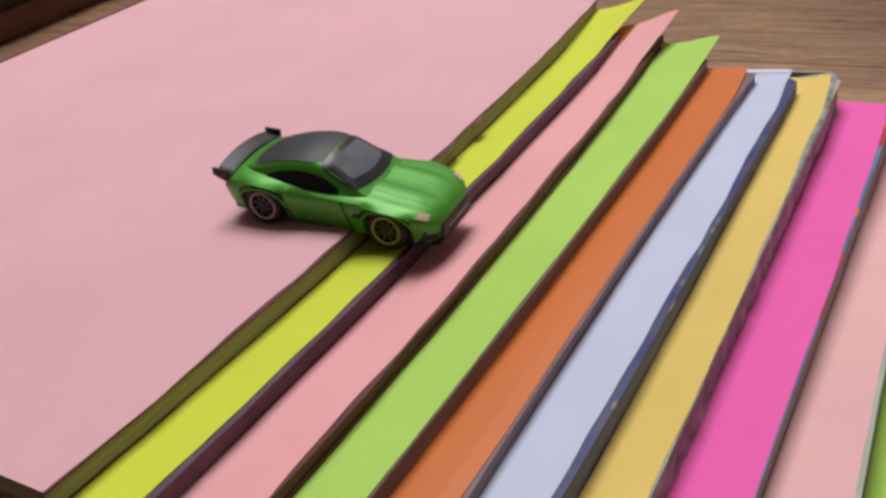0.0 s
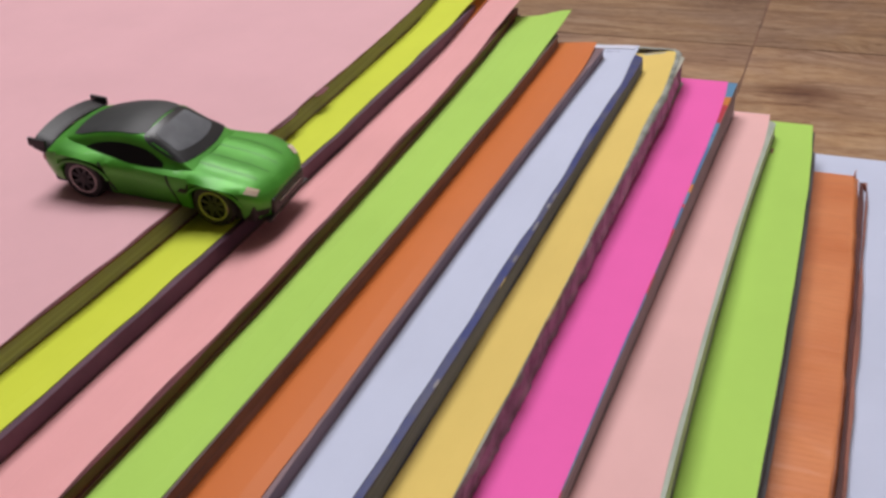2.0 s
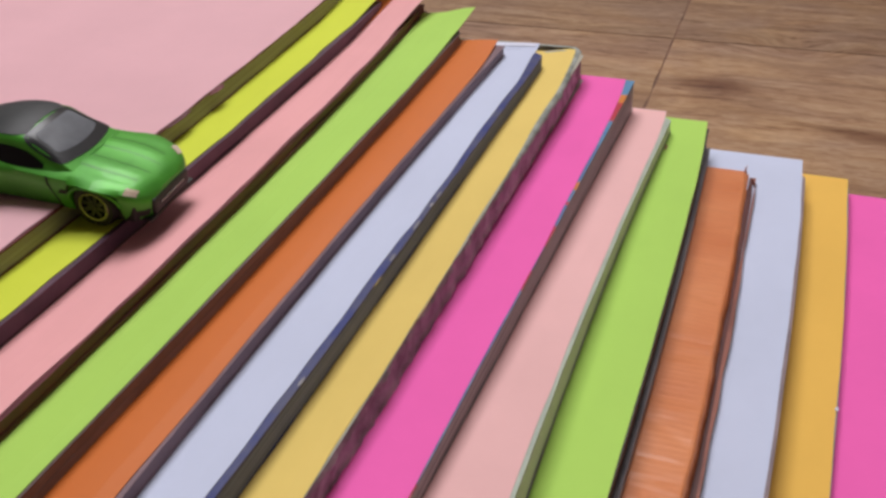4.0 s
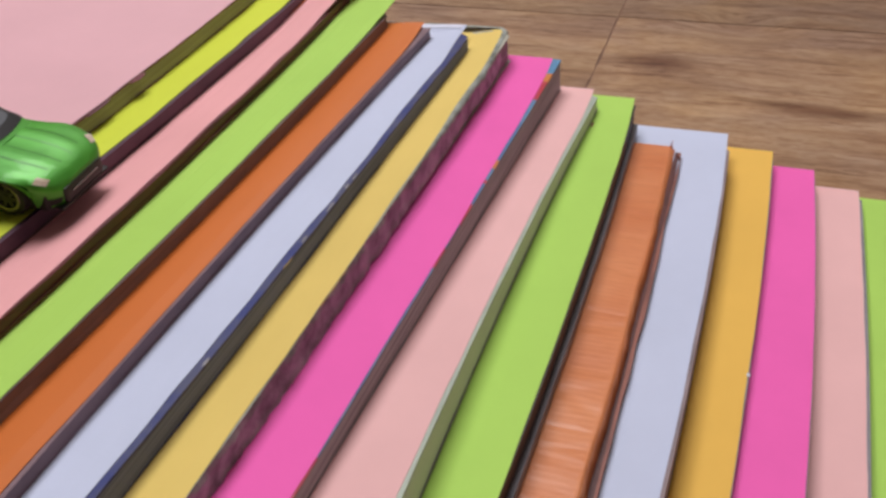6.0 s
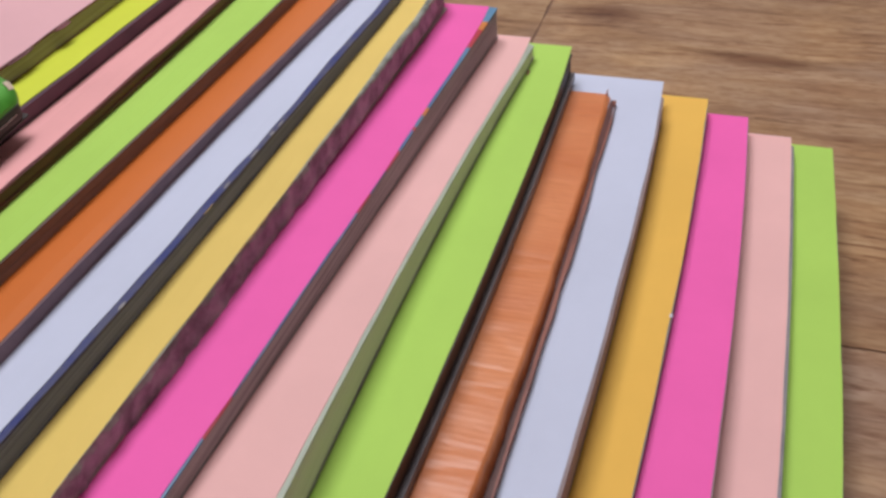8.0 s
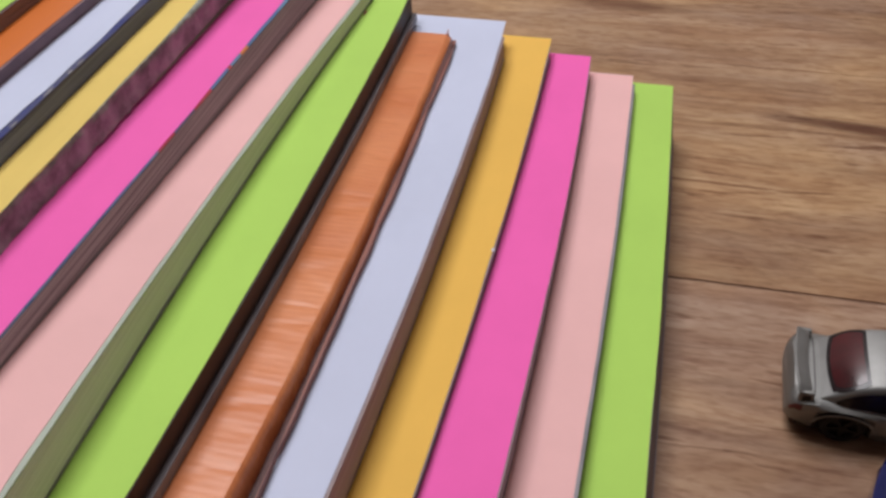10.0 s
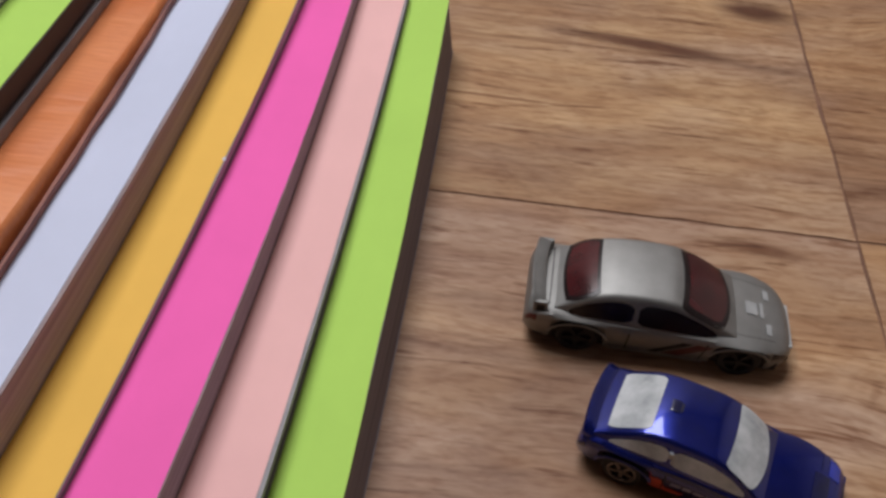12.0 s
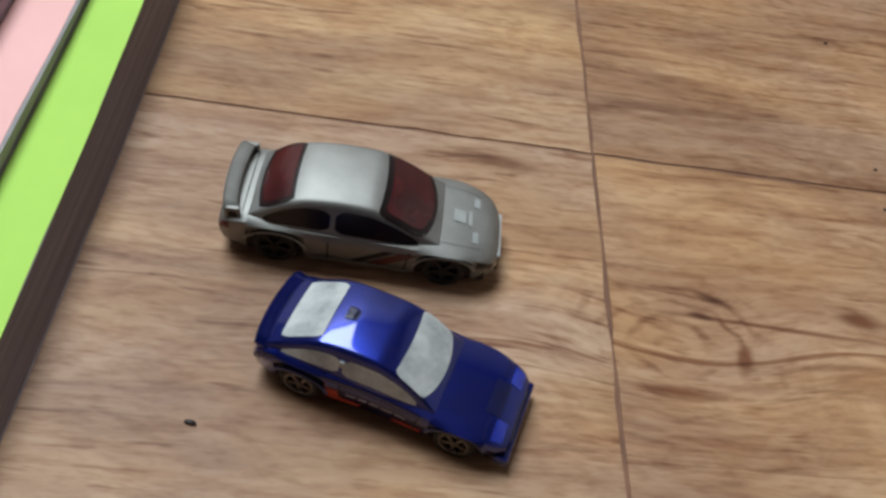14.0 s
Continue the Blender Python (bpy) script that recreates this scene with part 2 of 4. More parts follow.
        rough_edge = m.node_tree.nodes.new("ShaderNodeMath")
        rough_edge.operation = "MULTIPLY_ADD"
        rough_edge.inputs[1].default_value = 1.5
        join(m, grain.outputs["Fac"], rough_edge.inputs[0])
        join(m, reach.outputs["Value"], rough_edge.inputs[2])
        mask = node(m, "ShaderNodeMapRange")
        mask.interpolation_type = "SMOOTHSTEP"
        mask.inputs["From Min"].default_value, mask.inputs["From Max"].default_value = 0.85, 1.75
        mask.inputs["To Min"].default_value, mask.inputs["To Max"].default_value = 1.0, 0.0
        join(m, rough_edge.outputs[0], mask.inputs["Value"])
        patch = m.node_tree.nodes.new("ShaderNodeMix")
        patch.data_type, patch.blend_type = "RGBA", "MULTIPLY"
        join(m, mask.outputs[0], patch.inputs[0])
        join(m, out.outputs[2], patch.inputs[6])
        patch.inputs[7].default_value = (*srgb(*shade), 1)
        out = patch
    # rings round the knot in the near tile
    ring_place = node(m, "ShaderNodeMapping", Location=(0.168, -0.165, 0.0), Rotation=(0.0, 0.0, radians(-8)), Scale=(0.0185, 0.0135, 1.0))
    ring_place.vector_type = "TEXTURE"
    join(m, geo.outputs["Position"], ring_place.inputs["Vector"])
    ring_flat = m.node_tree.nodes.new("ShaderNodeVectorMath")
    ring_flat.operation = "MULTIPLY"
    ring_flat.inputs[1].default_value = (1.0, 1.0, 0.0)
    join(m, ring_place.outputs[0], ring_flat.inputs[0])
    ring_far = m.node_tree.nodes.new("ShaderNodeVectorMath")
    ring_far.operation = "LENGTH"
    join(m, ring_flat.outputs[0], ring_far.inputs[0])
    ring_noise = node(m, "ShaderNodeTexNoise", Scale=70.0, Detail=2.0)
    join(m, geo.outputs["Position"], ring_noise.inputs["Vector"])
    wobble = m.node_tree.nodes.new("ShaderNodeMath")
    wobble.operation = "MULTIPLY_ADD"
    wobble.inputs[1].default_value = 0.6
    join(m, ring_noise.outputs["Fac"], wobble.inputs[0])
    join(m, ring_far.outputs["Value"], wobble.inputs[2])
    turns = m.node_tree.nodes.new("ShaderNodeMath")
    turns.operation = "MULTIPLY"
    turns.inputs[1].default_value = 14.0
    join(m, wobble.outputs[0], turns.inputs[0])
    sine = m.node_tree.nodes.new("ShaderNodeMath")
    sine.operation = "SINE"
    join(m, turns.outputs[0], sine.inputs[0])
    thin = node(m, "ShaderNodeMapRange")
    thin.interpolation_type = "SMOOTHSTEP"
    thin.inputs["From Min"].default_value, thin.inputs["From Max"].default_value = 0.0, 1.2
    worn_ring = m.node_tree.nodes.new("ShaderNodeMath")
    worn_ring.operation = "MULTIPLY"
    join(m, sine.outputs[0], worn_ring.inputs[0])
    gaps = node(m, "ShaderNodeMapRange")
    gaps.inputs["From Min"].default_value, gaps.inputs["From Max"].default_value = 0.40, 0.58
    join(m, grain.outputs["Fac"], gaps.inputs["Value"])
    join(m, gaps.outputs[0], worn_ring.inputs[1])
    join(m, worn_ring.outputs[0], thin.inputs["Value"])
    inside = node(m, "ShaderNodeMapRange")
    inside.inputs["From Min"].default_value, inside.inputs["From Max"].default_value = 1.5, 2.6
    inside.inputs["To Min"].default_value, inside.inputs["To Max"].default_value = 0.75, 0.0
    join(m, wobble.outputs[0], inside.inputs["Value"])
    both_masks = m.node_tree.nodes.new("ShaderNodeMath")
    both_masks.operation = "MULTIPLY"
    join(m, thin.outputs[0], both_masks.inputs[0])
    join(m, inside.outputs[0], both_masks.inputs[1])
    rings = m.node_tree.nodes.new("ShaderNodeMix")
    rings.data_type, rings.blend_type = "RGBA", "MULTIPLY"
    join(m, both_masks.outputs[0], rings.inputs[0])
    join(m, out.outputs[2], rings.inputs[6])
    rings.inputs[7].default_value = (*srgb(178, 148, 124), 1)
    out = rings
    tone = m.node_tree.nodes.new("ShaderNodeMix")
    tone.data_type, tone.blend_type = "RGBA", "MULTIPLY"
    tone.inputs[0].default_value = 1.0
    join(m, out.outputs[2], tone.inputs[6])
    join(m, info.outputs["Color"], tone.inputs[7])
    out = tone
    join(m, out.outputs[2], b.inputs["Base Color"])
    bp = node(m, "ShaderNodeBump", Strength=0.2, Distance=0.0004)
    join(m, grain.outputs["Fac"], bp.inputs["Height"])
    join(m, bp.outputs[0], b.inputs["Normal"])
    return m


WOOD = wood()
GROUT = grained("tile_joint", srgb(128, 92, 72), srgb(96, 68, 54), 60)
# Unseen walls: the pale paint bounces fill light, the dark one holds it back.
WALL = grained("fill_wall", srgb(206, 200, 196), srgb(196, 190, 186), 3, rough=0.9)
WALL_LOW_BOUNCE = grained("low_bounce_wall", srgb(84, 76, 72), srgb(76, 69, 65), 3, rough=0.9)
CEIL = grained("ceiling_paint", srgb(196, 194, 192), srgb(188, 186, 184), 3, rough=0.9)


# ---- building blocks ----
def part(name, bm, mat, parent=None, label="", smooth=False):
    me = bpy.data.meshes.new(name)
    bm.normal_update()
    bm.to_mesh(me)
    bm.free()
    if mat:
        me.materials.append(mat)
    if smooth:
        for p in me.polygons:
            p.use_smooth = True
    ob = new(name, me)
    if parent:
        ob.parent = parent
    if label:
        tagged(ob, label)
    return ob


def box(x0, x1, y0, y1, z0, z1, bevel=0.0, segments=2):
    bm = bmesh.new()
    bmesh.ops.create_cube(bm, size=1, matrix=Matrix.Translation(((x0 + x1) / 2, (y0 + y1) / 2, (z0 + z1) / 2)) @ Matrix.Diagonal((x1 - x0, y1 - y0, z1 - z0, 1)))
    if bevel:
        bmesh.ops.bevel(bm, geom=bm.edges[:], offset=bevel, segments=segments, affect="EDGES", profile=0.6)
    return bm


def empty(name, label, category, group="", kind=""):
    return tagged(new(name), label, category, group, kind)


# ---- room ----
floor = part("floor", box(-1.6434, 1.941, -1.5832, 1.7025, -0.03, -0.0004), GROUT)
tagged(floor, "floor of wood-look tiles with dark narrow joints", "floor", kind="structure")
X0, X1, Y0, Y1, TOP = -1.6434, 1.941, -1.5832, 1.7025, 2.7
# Walls added out of view; east and north act as pale reflectors.
for nm, dims in (("wall_east", (X1, X1 + 0.1, Y0 - 0.1, Y1 + 0.1, -0.03, TOP)), ("wall_south", (X0, X1, Y0 - 0.1, Y0, -0.03, TOP)),
                 ("wall_north", (X0, X1, Y1, Y1 + 0.1, -0.03, TOP)), ("wall_west", (X0 - 0.1, X0, Y0 - 0.1, Y1 + 0.1, -0.03, TOP))):
    tagged(part(nm, box(*dims), WALL if nm in ("wall_east", "wall_north") else WALL_LOW_BOUNCE), "unseen plain wall, tone set for bounce light", "wall", kind="structure")
# Opening in the unseen ceiling, cut only for the added lamp.
RX0, RX1, RY0, RY1 = -1.61, -0.09, 0.14, 1.66
cbm = bmesh.new()
for d in ((X0 - 0.1, RX0, Y0 - 0.1, Y1 + 0.1), (RX1, X1 + 0.1, Y0 - 0.1, Y1 + 0.1), (RX0, RX1, Y0 - 0.1, RY0), (RX0, RX1, RY1, Y1 + 0.1)):
    bmesh.ops.create_cube(cbm, size=1, matrix=Matrix.Translation(((d[0] + d[1]) / 2, (d[2] + d[3]) / 2, TOP + 0.05)) @ Matrix.Diagonal((d[1] - d[0], d[3] - d[2], 0.1, 1)))
tagged(part("ceiling", cbm, CEIL), "plain white ceiling with a roof window opening", "ceiling", kind="structure")

# ---- the steps: books with coloured sheets on them, bottom first ----
mm = 0.001
NEAR = -292.5


def edge_at(y, edge, lean, bow, far, kick, wave, seed, span=45.0):
    """x of a long edge at y, in millimetres: place at mid length, lean and bow per 100 mm, a kick at the far end and a slight waver."""
    v = (y + 150.0) / 100.0
    end = max(0.0, 1.0 - (far - y) / span)
    wob = wave * (noise.noise((y / 38.0, seed * 3.7, 0.0)) + 0.5 * noise.noise((y / 13.0, seed * 5.1, 4.0)))
    return edge + lean * v + bow * v * v + kick * end * end + wob


def slab(width, far, skew, z0, z1, edge, lean, bow, kick=0.0, wave=0.0, seed=0.0, curl=0.0, sag=0.0, rows=64, cols=10, near=NEAR, rounded=0.0, dip=0.0, dip_under=False, tilts=(0.0, 0.0), span=45.0, skirt=0.0):
    """A thin block in millimetres, right edge by edge_at, far end at far (skew: the left far corner further by so much), far right corner curled up, the top falling by dip away from the right edge; tilts: rise per 100 mm of the underside and the top; skirt: how far the underside stands out."""
    cols = 26 if dip else cols
    ys = [near + (far - near) * j / rows for j in range(rows + 1)]
    verts, faces = [], []
    for layer in (0, 1):
        for y in ys:
            xr = edge_at(y, edge, lean, bow, far, kick, wave, seed, span)
            if rounded and far - y < rounded:
                xr -= rounded - math.sqrt(max(rounded ** 2 - (rounded - (far - y)) ** 2, 0.0))
            for i in range(cols + 1):
                u = (i / cols) ** 0.5
                x = edge - width + (xr + (0.0 if layer else skirt) - edge + width) * u
                yy = y + skew * (1 - u) * max(0.0, 1 - (far - y) / 40.0)
                lift = curl * (max(0.0, 1 - (far - y) / 55.0) ** 2) * max(0.0, (u - 0.82) / 0.18)
                soft = sag * noise.noise((x / 60.0, y / 60.0, seed)) * (1 if layer else 0.4)
                fall = dip * (0.5 - 0.5 * math.cos(math.pi * min(1.0, max(0.0, xr - x - 1.0) / 15.0))) if layer or dip_under else 0.0
                rise = tilts[layer] * (yy + 150.0) / 100.0
                verts.append((x * mm, yy * mm, ((z1 if layer else z0) + lift + soft - fall + rise) * mm))
    n, m = cols + 1, rows + 1
    at = lambda layer, j, i: layer * n * m + j * n + i
    for j in range(rows):
        for i in range(cols):
            faces.append((at(1, j, i), at(1, j, i + 1), at(1, j + 1, i + 1), at(1, j + 1, i)))
            faces.append((at(0, j, i), at(0, j + 1, i), at(0, j + 1, i + 1), at(0, j, i + 1)))
        faces.append((at(0, j, cols), at(0, j + 1, cols), at(1, j + 1, cols), at(1, j, cols)))
        faces.append((at(0, j, 0), at(1, j, 0), at(1, j + 1, 0), at(0, j + 1, 0)))
    for i in range(cols):
        faces.append((at(0, 0, i), at(0, 0, i + 1), at(1, 0, i + 1), at(1, 0, i)))
        faces.append((at(0, rows, i), at(1, rows, i), at(1, rows, i + 1), at(0, rows, i + 1)))
    me = bpy.data.meshes.new("slab")
    me.from_pydata(verts, [], faces)
    bm = bmesh.new()
    bm.from_mesh(me)
    bpy.data.meshes.remove(me)
    return bm


# long edges of the wrapped packet and of the book in film: place, lean and bow
PACK = (-87.0, 0.6, -1.5)
FILM_EDGE = (-154.3, 0.8, 0.0)
LEVEL = [0.0]
TILT = [0.0]
SEED = [0.0]


def step(top, far, edge, lean, bow, tint, label, cover, pages, back=None, proud=0.3, kick=0.0, curl=0.0, skew=0.0, wave=0.5, book_far=None, sag=0.15,
         front_mm=0.35, back_mm=0.35, width=210.0, sheet_label="", rounded=0.0, recess=0.7, sheet=True, dip=0.0, back_proud=0.0, tilt=0.0, flare=0.0, skirt=0.0):
    """One step: a book of cover, page block and back, and the sheet that lies on it; flare: how far the book stands out at its far end."""
    SEED[0] += 1.0
    seed, z0 = SEED[0], LEVEL[0] + 0.02
    z1 = top - 0.16
    low, high = (TILT[0], TILT[0]), (tilt, tilt)
    bf = far - 6.0 if book_far is None else book_far
    b = empty("book", label, "book", "books of the stack")
    part("back_cover", slab(width, bf, 0, z0, z0 + back_mm, edge + proud + back_proud, lean, bow, flare, wave * 0.4, seed + 0.3, rounded=rounded, tilts=low, span=140.0), back or cover, b)
    part("page_block", slab(width, bf - 1.0, 0, z0 + back_mm, z1 - front_mm, edge + proud - recess, lean, bow, flare, wave * 0.3, seed, rounded=rounded, dip=dip, tilts=(TILT[0], tilt), span=140.0, skirt=skirt), pages, b)
    part("front_cover", slab(width, bf, 0, z1 - front_mm, z1, edge + proud, lean, bow, flare, wave * 0.5, seed + 0.6, rounded=rounded, dip=dip, dip_under=True, tilts=high, span=140.0), cover, b)
    if sheet:
        s = part("paper_sheet", slab(width - 4, far, skew, top - 0.14, top, edge, lean, bow, kick, wave, seed + 0.9, curl, sag * 0.3, dip=dip, dip_under=True, tilts=high), PAPERS[tint], smooth=False)
        tagged(s, sheet_label or f"{tint} craft paper sheet lying on a book", "paper", "paper sheets on the stack")
    LEVEL[0], TILT[0] = top - dip, tilt
    return b


step(17.5, 0.0, 1.3, 0.6, -1.0, "green", "thick grey-brown book lying on the wooden floor", COVERS["slate"], PAGES_GREY, back=COVERS["slate"], wave=0.3, book_far=-5, front_mm=0.3, proud=0.1, recess=0.0, back_mm=0.4, back_proud=3.0, skirt=2.8, tilt=3.5)
step(23.2, -0.8, -16.1, 1.6, -1.2, "rose", "thin grey booklet lying on a thick book", COVERS["grey"], PAGES, proud=1.0, wave=0.25, tilt=2.1)
step(33.0, -0.5, -33.1, 1.9, -1.7, "magenta", "brown covered book lying flat in the stack", COVERS["taupe"], PAGES_BROWN, wave=0.25, recess=0.2, tilt=0.25)
step(37.0, 0.5, -51.5, 2.9, -1.5, "amber", "thin grey booklet with a slightly torn edge", COVERS["grey"], PAGES, wave=0.3, recess=0.3, tilt=1.6)
step(48.6, -5.0, -67.8, 2.3, -1.7, "lavender", "grey-brown book with a smooth cover edge", COVERS["taupe"], PAGES_BROWN, proud=1.0, wave=0.3, kick=-0.4, book_far=-14, rounded=3.0, recess=0.15, tilt=-0.1)
step(54.0, -23.0, PACK[0], PACK[1], PACK[2], "orange", "book wrapped in creased orange paper with folded brown flaps", WRAP, WRAP, back=COVERS["umber"], proud=0.0, sheet=False, recess=0.2, front_mm=0.6, wave=0.9, book_far=-22, tilt=-3.0)
step(65.0, -7.0, -102.2, 0.0, -1.3, "green", "dark brown book with a pale grey lower cover", COVERS["black"], COVERS["black"], back=COVERS["grey"], back_mm=3.4, back_proud=1.3, proud=0.3, kick=-0.8, wave=0.3, recess=0.3, front_mm=0.9, tilt=-2.5)
step(74.3, -12.8, -121.5, -0.3, 1.6, "rose", "thick book with pale green cover and grey-white pages", COVERS["mint"], PAGES_MINT, back=COVERS["grey"], recess=0.05, back_proud=0.2, back_mm=0.8, proud=1.1, kick=-2.2, wave=0.4, book_far=-16, rounded=5.0, front_mm=0.45, tilt=-5.4)
step(83.0, -14.6, -136.9, 1.6, -0.3, "magenta", "magazine with a blue, red and orange printed cover", PRINTED, PAGES_MAUVE, back=COVERS["grey"], recess=0.15, proud=0.4, kick=-2.3, wave=0.4, book_far=-15, front_mm=0.7, tilt=-2.6, flare=1.0)
step(91.3, -15.0, FILM_EDGE[0], FILM_EDGE[1], FILM_EDGE[2], "yellow", "book in loose wrinkled clear plastic wrapping", PAGES_LIGHT, PAGES_WORN, proud=0.3, kick=-3.1, wave=0.8, book_far=-16, rounded=5.0, dip=2.0, sag=0.9, tilt=-0.8)
step(95.5, -20.5, -168.9, 0.9, -0.6, "lavender", "thin book with a dark blue worn cover", COVERS["blue"], PAGES_OLIVE, proud=1.8, recess=0.1, kick=-1.4, wave=0.9, book_far=-27, rounded=6.0, front_mm=0.7, dip=0.8, tilt=-1.5, flare=1.2)
step(98.7, -30.5, -184.0, 1.5, 0.9, "orange", "thin book with a purple-brown cover", COVERS["plum"], COVERS["plum"], recess=0.1, proud=0.9, kick=-2.4, wave=0.4, curl=1.0, book_far=-33, dip=0.8, sag=0.6, tilt=-1.5)
step(102.6, -15.5, -197.9, 0.6, -0.6, "green", "grey book with a dark brown back cover", COVERS["umber"], COVERS["brown"], back=COVERS["brown"], back_mm=2.0, recess=0.1, proud=0.8, wave=0.4, kick=0.5, curl=3.4, book_far=-30, rounded=3.0, dip=2.0, tilt=-1.5)
step(104.8, -6.0, -215.8, -1.8, -1.4, "pink", "thin magazine with a maroon cover", COVERS["maroon"], COVERS["maroon"], back=COVERS["flap"], back_mm=1.2, back_proud=0.4, recess=0.1, proud=0.9, wave=1.0, curl=8.0, kick=5.2, book_far=-13, front_mm=0.7, dip=2.4, tilt=-1.5)
step(107.3, 4.0, -234.8, -0.3, -1.1, "lime", "thin magazine with a dark violet cover", COVERS["violet"], COVERS["violet"], back=COVERS["black"], recess=0.1, proud=1.6, wave=0.9, curl=7.0, kick=5.4, book_far=-20, dip=1.6, tilt=-1.5)
step(111.8, 7.0, -249.4, -0.6, -2.0, "blush", "wide book with maroon cover and cream pages", COVERS["maroon"], PAGES_CREAM, recess=0.3, wave=1.1, width=272.0, book_far=6, front_mm=0.5, sheet_label="large pale pink paper sheet covering the topmost book", tilt=-1.2)

# ---- loose bits on the stack ----
packet = [o for o in scene.objects if o.name.startswith("book") and "orange" in str(o.get("label", ""))][0]


def folded_side():
    """The wrapping's sloping side along the packet's open edge, dented where the paper is creased."""
    rows = []
    for k in range(91):
        y = -296.0 + 273.5 * k / 90
        x = edge_at(y, *PACK, -22.0, 0, 0.45, 6.6)
        up = 3.5 - 3.0 * (y + 150.0) / 100.0
        dent = 0.35 * noise.noise((y / 6.0, 3.0, 1.0)) + 0.25 * noise.noise((y / 2.4, 8.0, 1.0))
        rows.append([((x + out + dent * w) * mm, y * mm, (z + up * lift) * mm) for out, z, w, lift in ((-0.6, 50.36, 0.1, 1), (0.2, 50.3, 0.5, 1), (1.0, 49.4, 1.0, 0.8), (1.7, 48.9, 0.8, 0.3), (1.8, 48.7, 0.2, 0))])
    bm = bmesh.new()
    vs = [[bm.verts.new(p) for p in r] for r in rows]
    for r, q in zip(vs, vs[1:]):
        for i in range(4):
            bm.faces.new((r[i], r[i + 1], q[i + 1], q[i]))
    return bm


part("folded_side", folded_side(), WRAP, packet, "creased sloping side of the wrapping", smooth=True)
# Low dark strip that fills the gap between folded side and flap.
part("fold", slab(2.8, -25.0, 0, 48.75, 49.4, PACK[0] + 3.3, PACK[1], PACK[2], 0, 0.6, 21.3, rows=40, cols=2, tilts=(-0.1, -0.1)), COVERS["flap"], packet, "dark brown folded edge")
part("flap", slab(1.3, -27.0, 0, 48.8, 51.0, PACK[0] + 4.2, PACK[1], PACK[2], 0, 0.9, 21.3, rows=60, cols=3, rounded=1.2, tilts=(-0.1, -0.4)), COVERS["russet"], packet, "folded red-brown paper flap")
for turn, long in ((14.0, 3.2), (-20.0, 2.2)):
    spike = bmesh.new()
    bmesh.ops.create_cone(spike, cap_ends=True, segments=6, radius1=0.45 * mm, radius2=0.05 * mm, depth=long * mm, matrix=pose(-88.4 * mm, -22.3 * mm, (49.8 + 0.4 * long) * mm, -25, turn, 0))
    part("torn_tip", spike, WRAP, packet, "torn paper tip")
wrapped = [o for o in scene.objects if o.name.startswith("book") and "plastic" in str(o.get("label", ""))][0]


def film_skirt():
    """Clear film round the open edge: a flat rim, a folded drop, the far corner rounded and carried round the end."""
    line = []
    for k in range(190):
        y = NEAR + (-18.0 - NEAR) * k / 189
        line.append((edge_at(y, FILM_EDGE[0] + 0.7, FILM_EDGE[1], FILM_EDGE[2], -12.0, -2.6, 0.5, 31.7), y, 1.0, 0.0))
    x_end = line[-1][0]
    for k in range(1, 15):
        a = math.pi / 2 * k / 14
        line.append((x_end - 5.5 + 5.5 * math.cos(a), -18.0 + 5.5 * math.sin(a), math.cos(a), math.sin(a)))
    for k in range(1, 20):
        line.append((x_end - 5.5 - 1.5 * k, -12.5 - 0.05 * k, 0.0, 1.0))
    drop = ((-2.0, 90.1), (-1.0, 90.3), (-0.3, 90.0), (0.1, 89.3), (0.0, 87.8), (-0.1, 86.2), (0.0, 84.8), (0.3, 83.2))
    rows = []
    for i, (x, y, nx, ny) in enumerate(line):
        row = []
        for j, (out, z) in enumerate(drop):
            fold = noise.noise((i * 0.42, z * 0.22, 7.0)) * 0.6 + noise.noise((i * 1.1, z * 0.5, 2.0)) * 0.3
            rim = min(1.0, max(0.25, (y + 140.0) / 60.0))
            push = out * (rim if j < 2 else 1.0) + (fold if j > 2 else 0.12 * fold)
            row.append(((x + nx * push) * mm, (y + ny * push) * mm, (z + (1.3 - 0.8 * (y + 150.0) / 100.0) * (1 if j < 5 else 0.4) + (0.12 * fold if j < 3 else 0)) * mm))
        rows.append(row)
    bm = bmesh.new()
    vs = [[bm.verts.new(p) for p in r] for r in rows]
    for r, q in zip(vs, vs[1:]):
        for i in range(len(drop) - 1):
            bm.faces.new((r[i], r[i + 1], q[i + 1], q[i]))
    return bm


part("wrapping", film_skirt(), FILM, wrapped, "wrinkled clear plastic film", smooth=True)


def scrap():
    """A thin orange sliver that follows the lifted far end of the sheet under it."""
    rows = []
    for k in range(13):
        y = -8.0 - 75.0 * k / 12
        reach = 3.2 * (1 - k / 12) ** 0.7 + 0.1
        row = []
        for j in range(4):
            x = -240.0 + (3.0 + reach) * j / 3
            u = (x + 423.0) / 207.0
            lift = 8.0 * max(0.0, 1 - (-6.0 - y) / 55.0) ** 2 * max(0.0, (u - 0.82) / 0.18)
            row.append((x * mm, y * mm, (102.9 - 1.5 * (y + 150.0) / 100.0 + lift) * mm))
        rows.append(row)
    bm = bmesh.new()
    vs = [[bm.verts.new(p) for p in r] for r in rows]
    for r, q in zip(vs, vs[1:]):
        for i in range(3):
            bm.faces.new((r[i], q[i], q[i + 1], r[i + 1]))
    return bm


# Orange strip along the magazine's foot, narrowing away from the far end.
tagged(part("paper_scrap", scrap(), PAPERS["orange"]), "orange paper scrap tucked under a thin magazine", "paper")


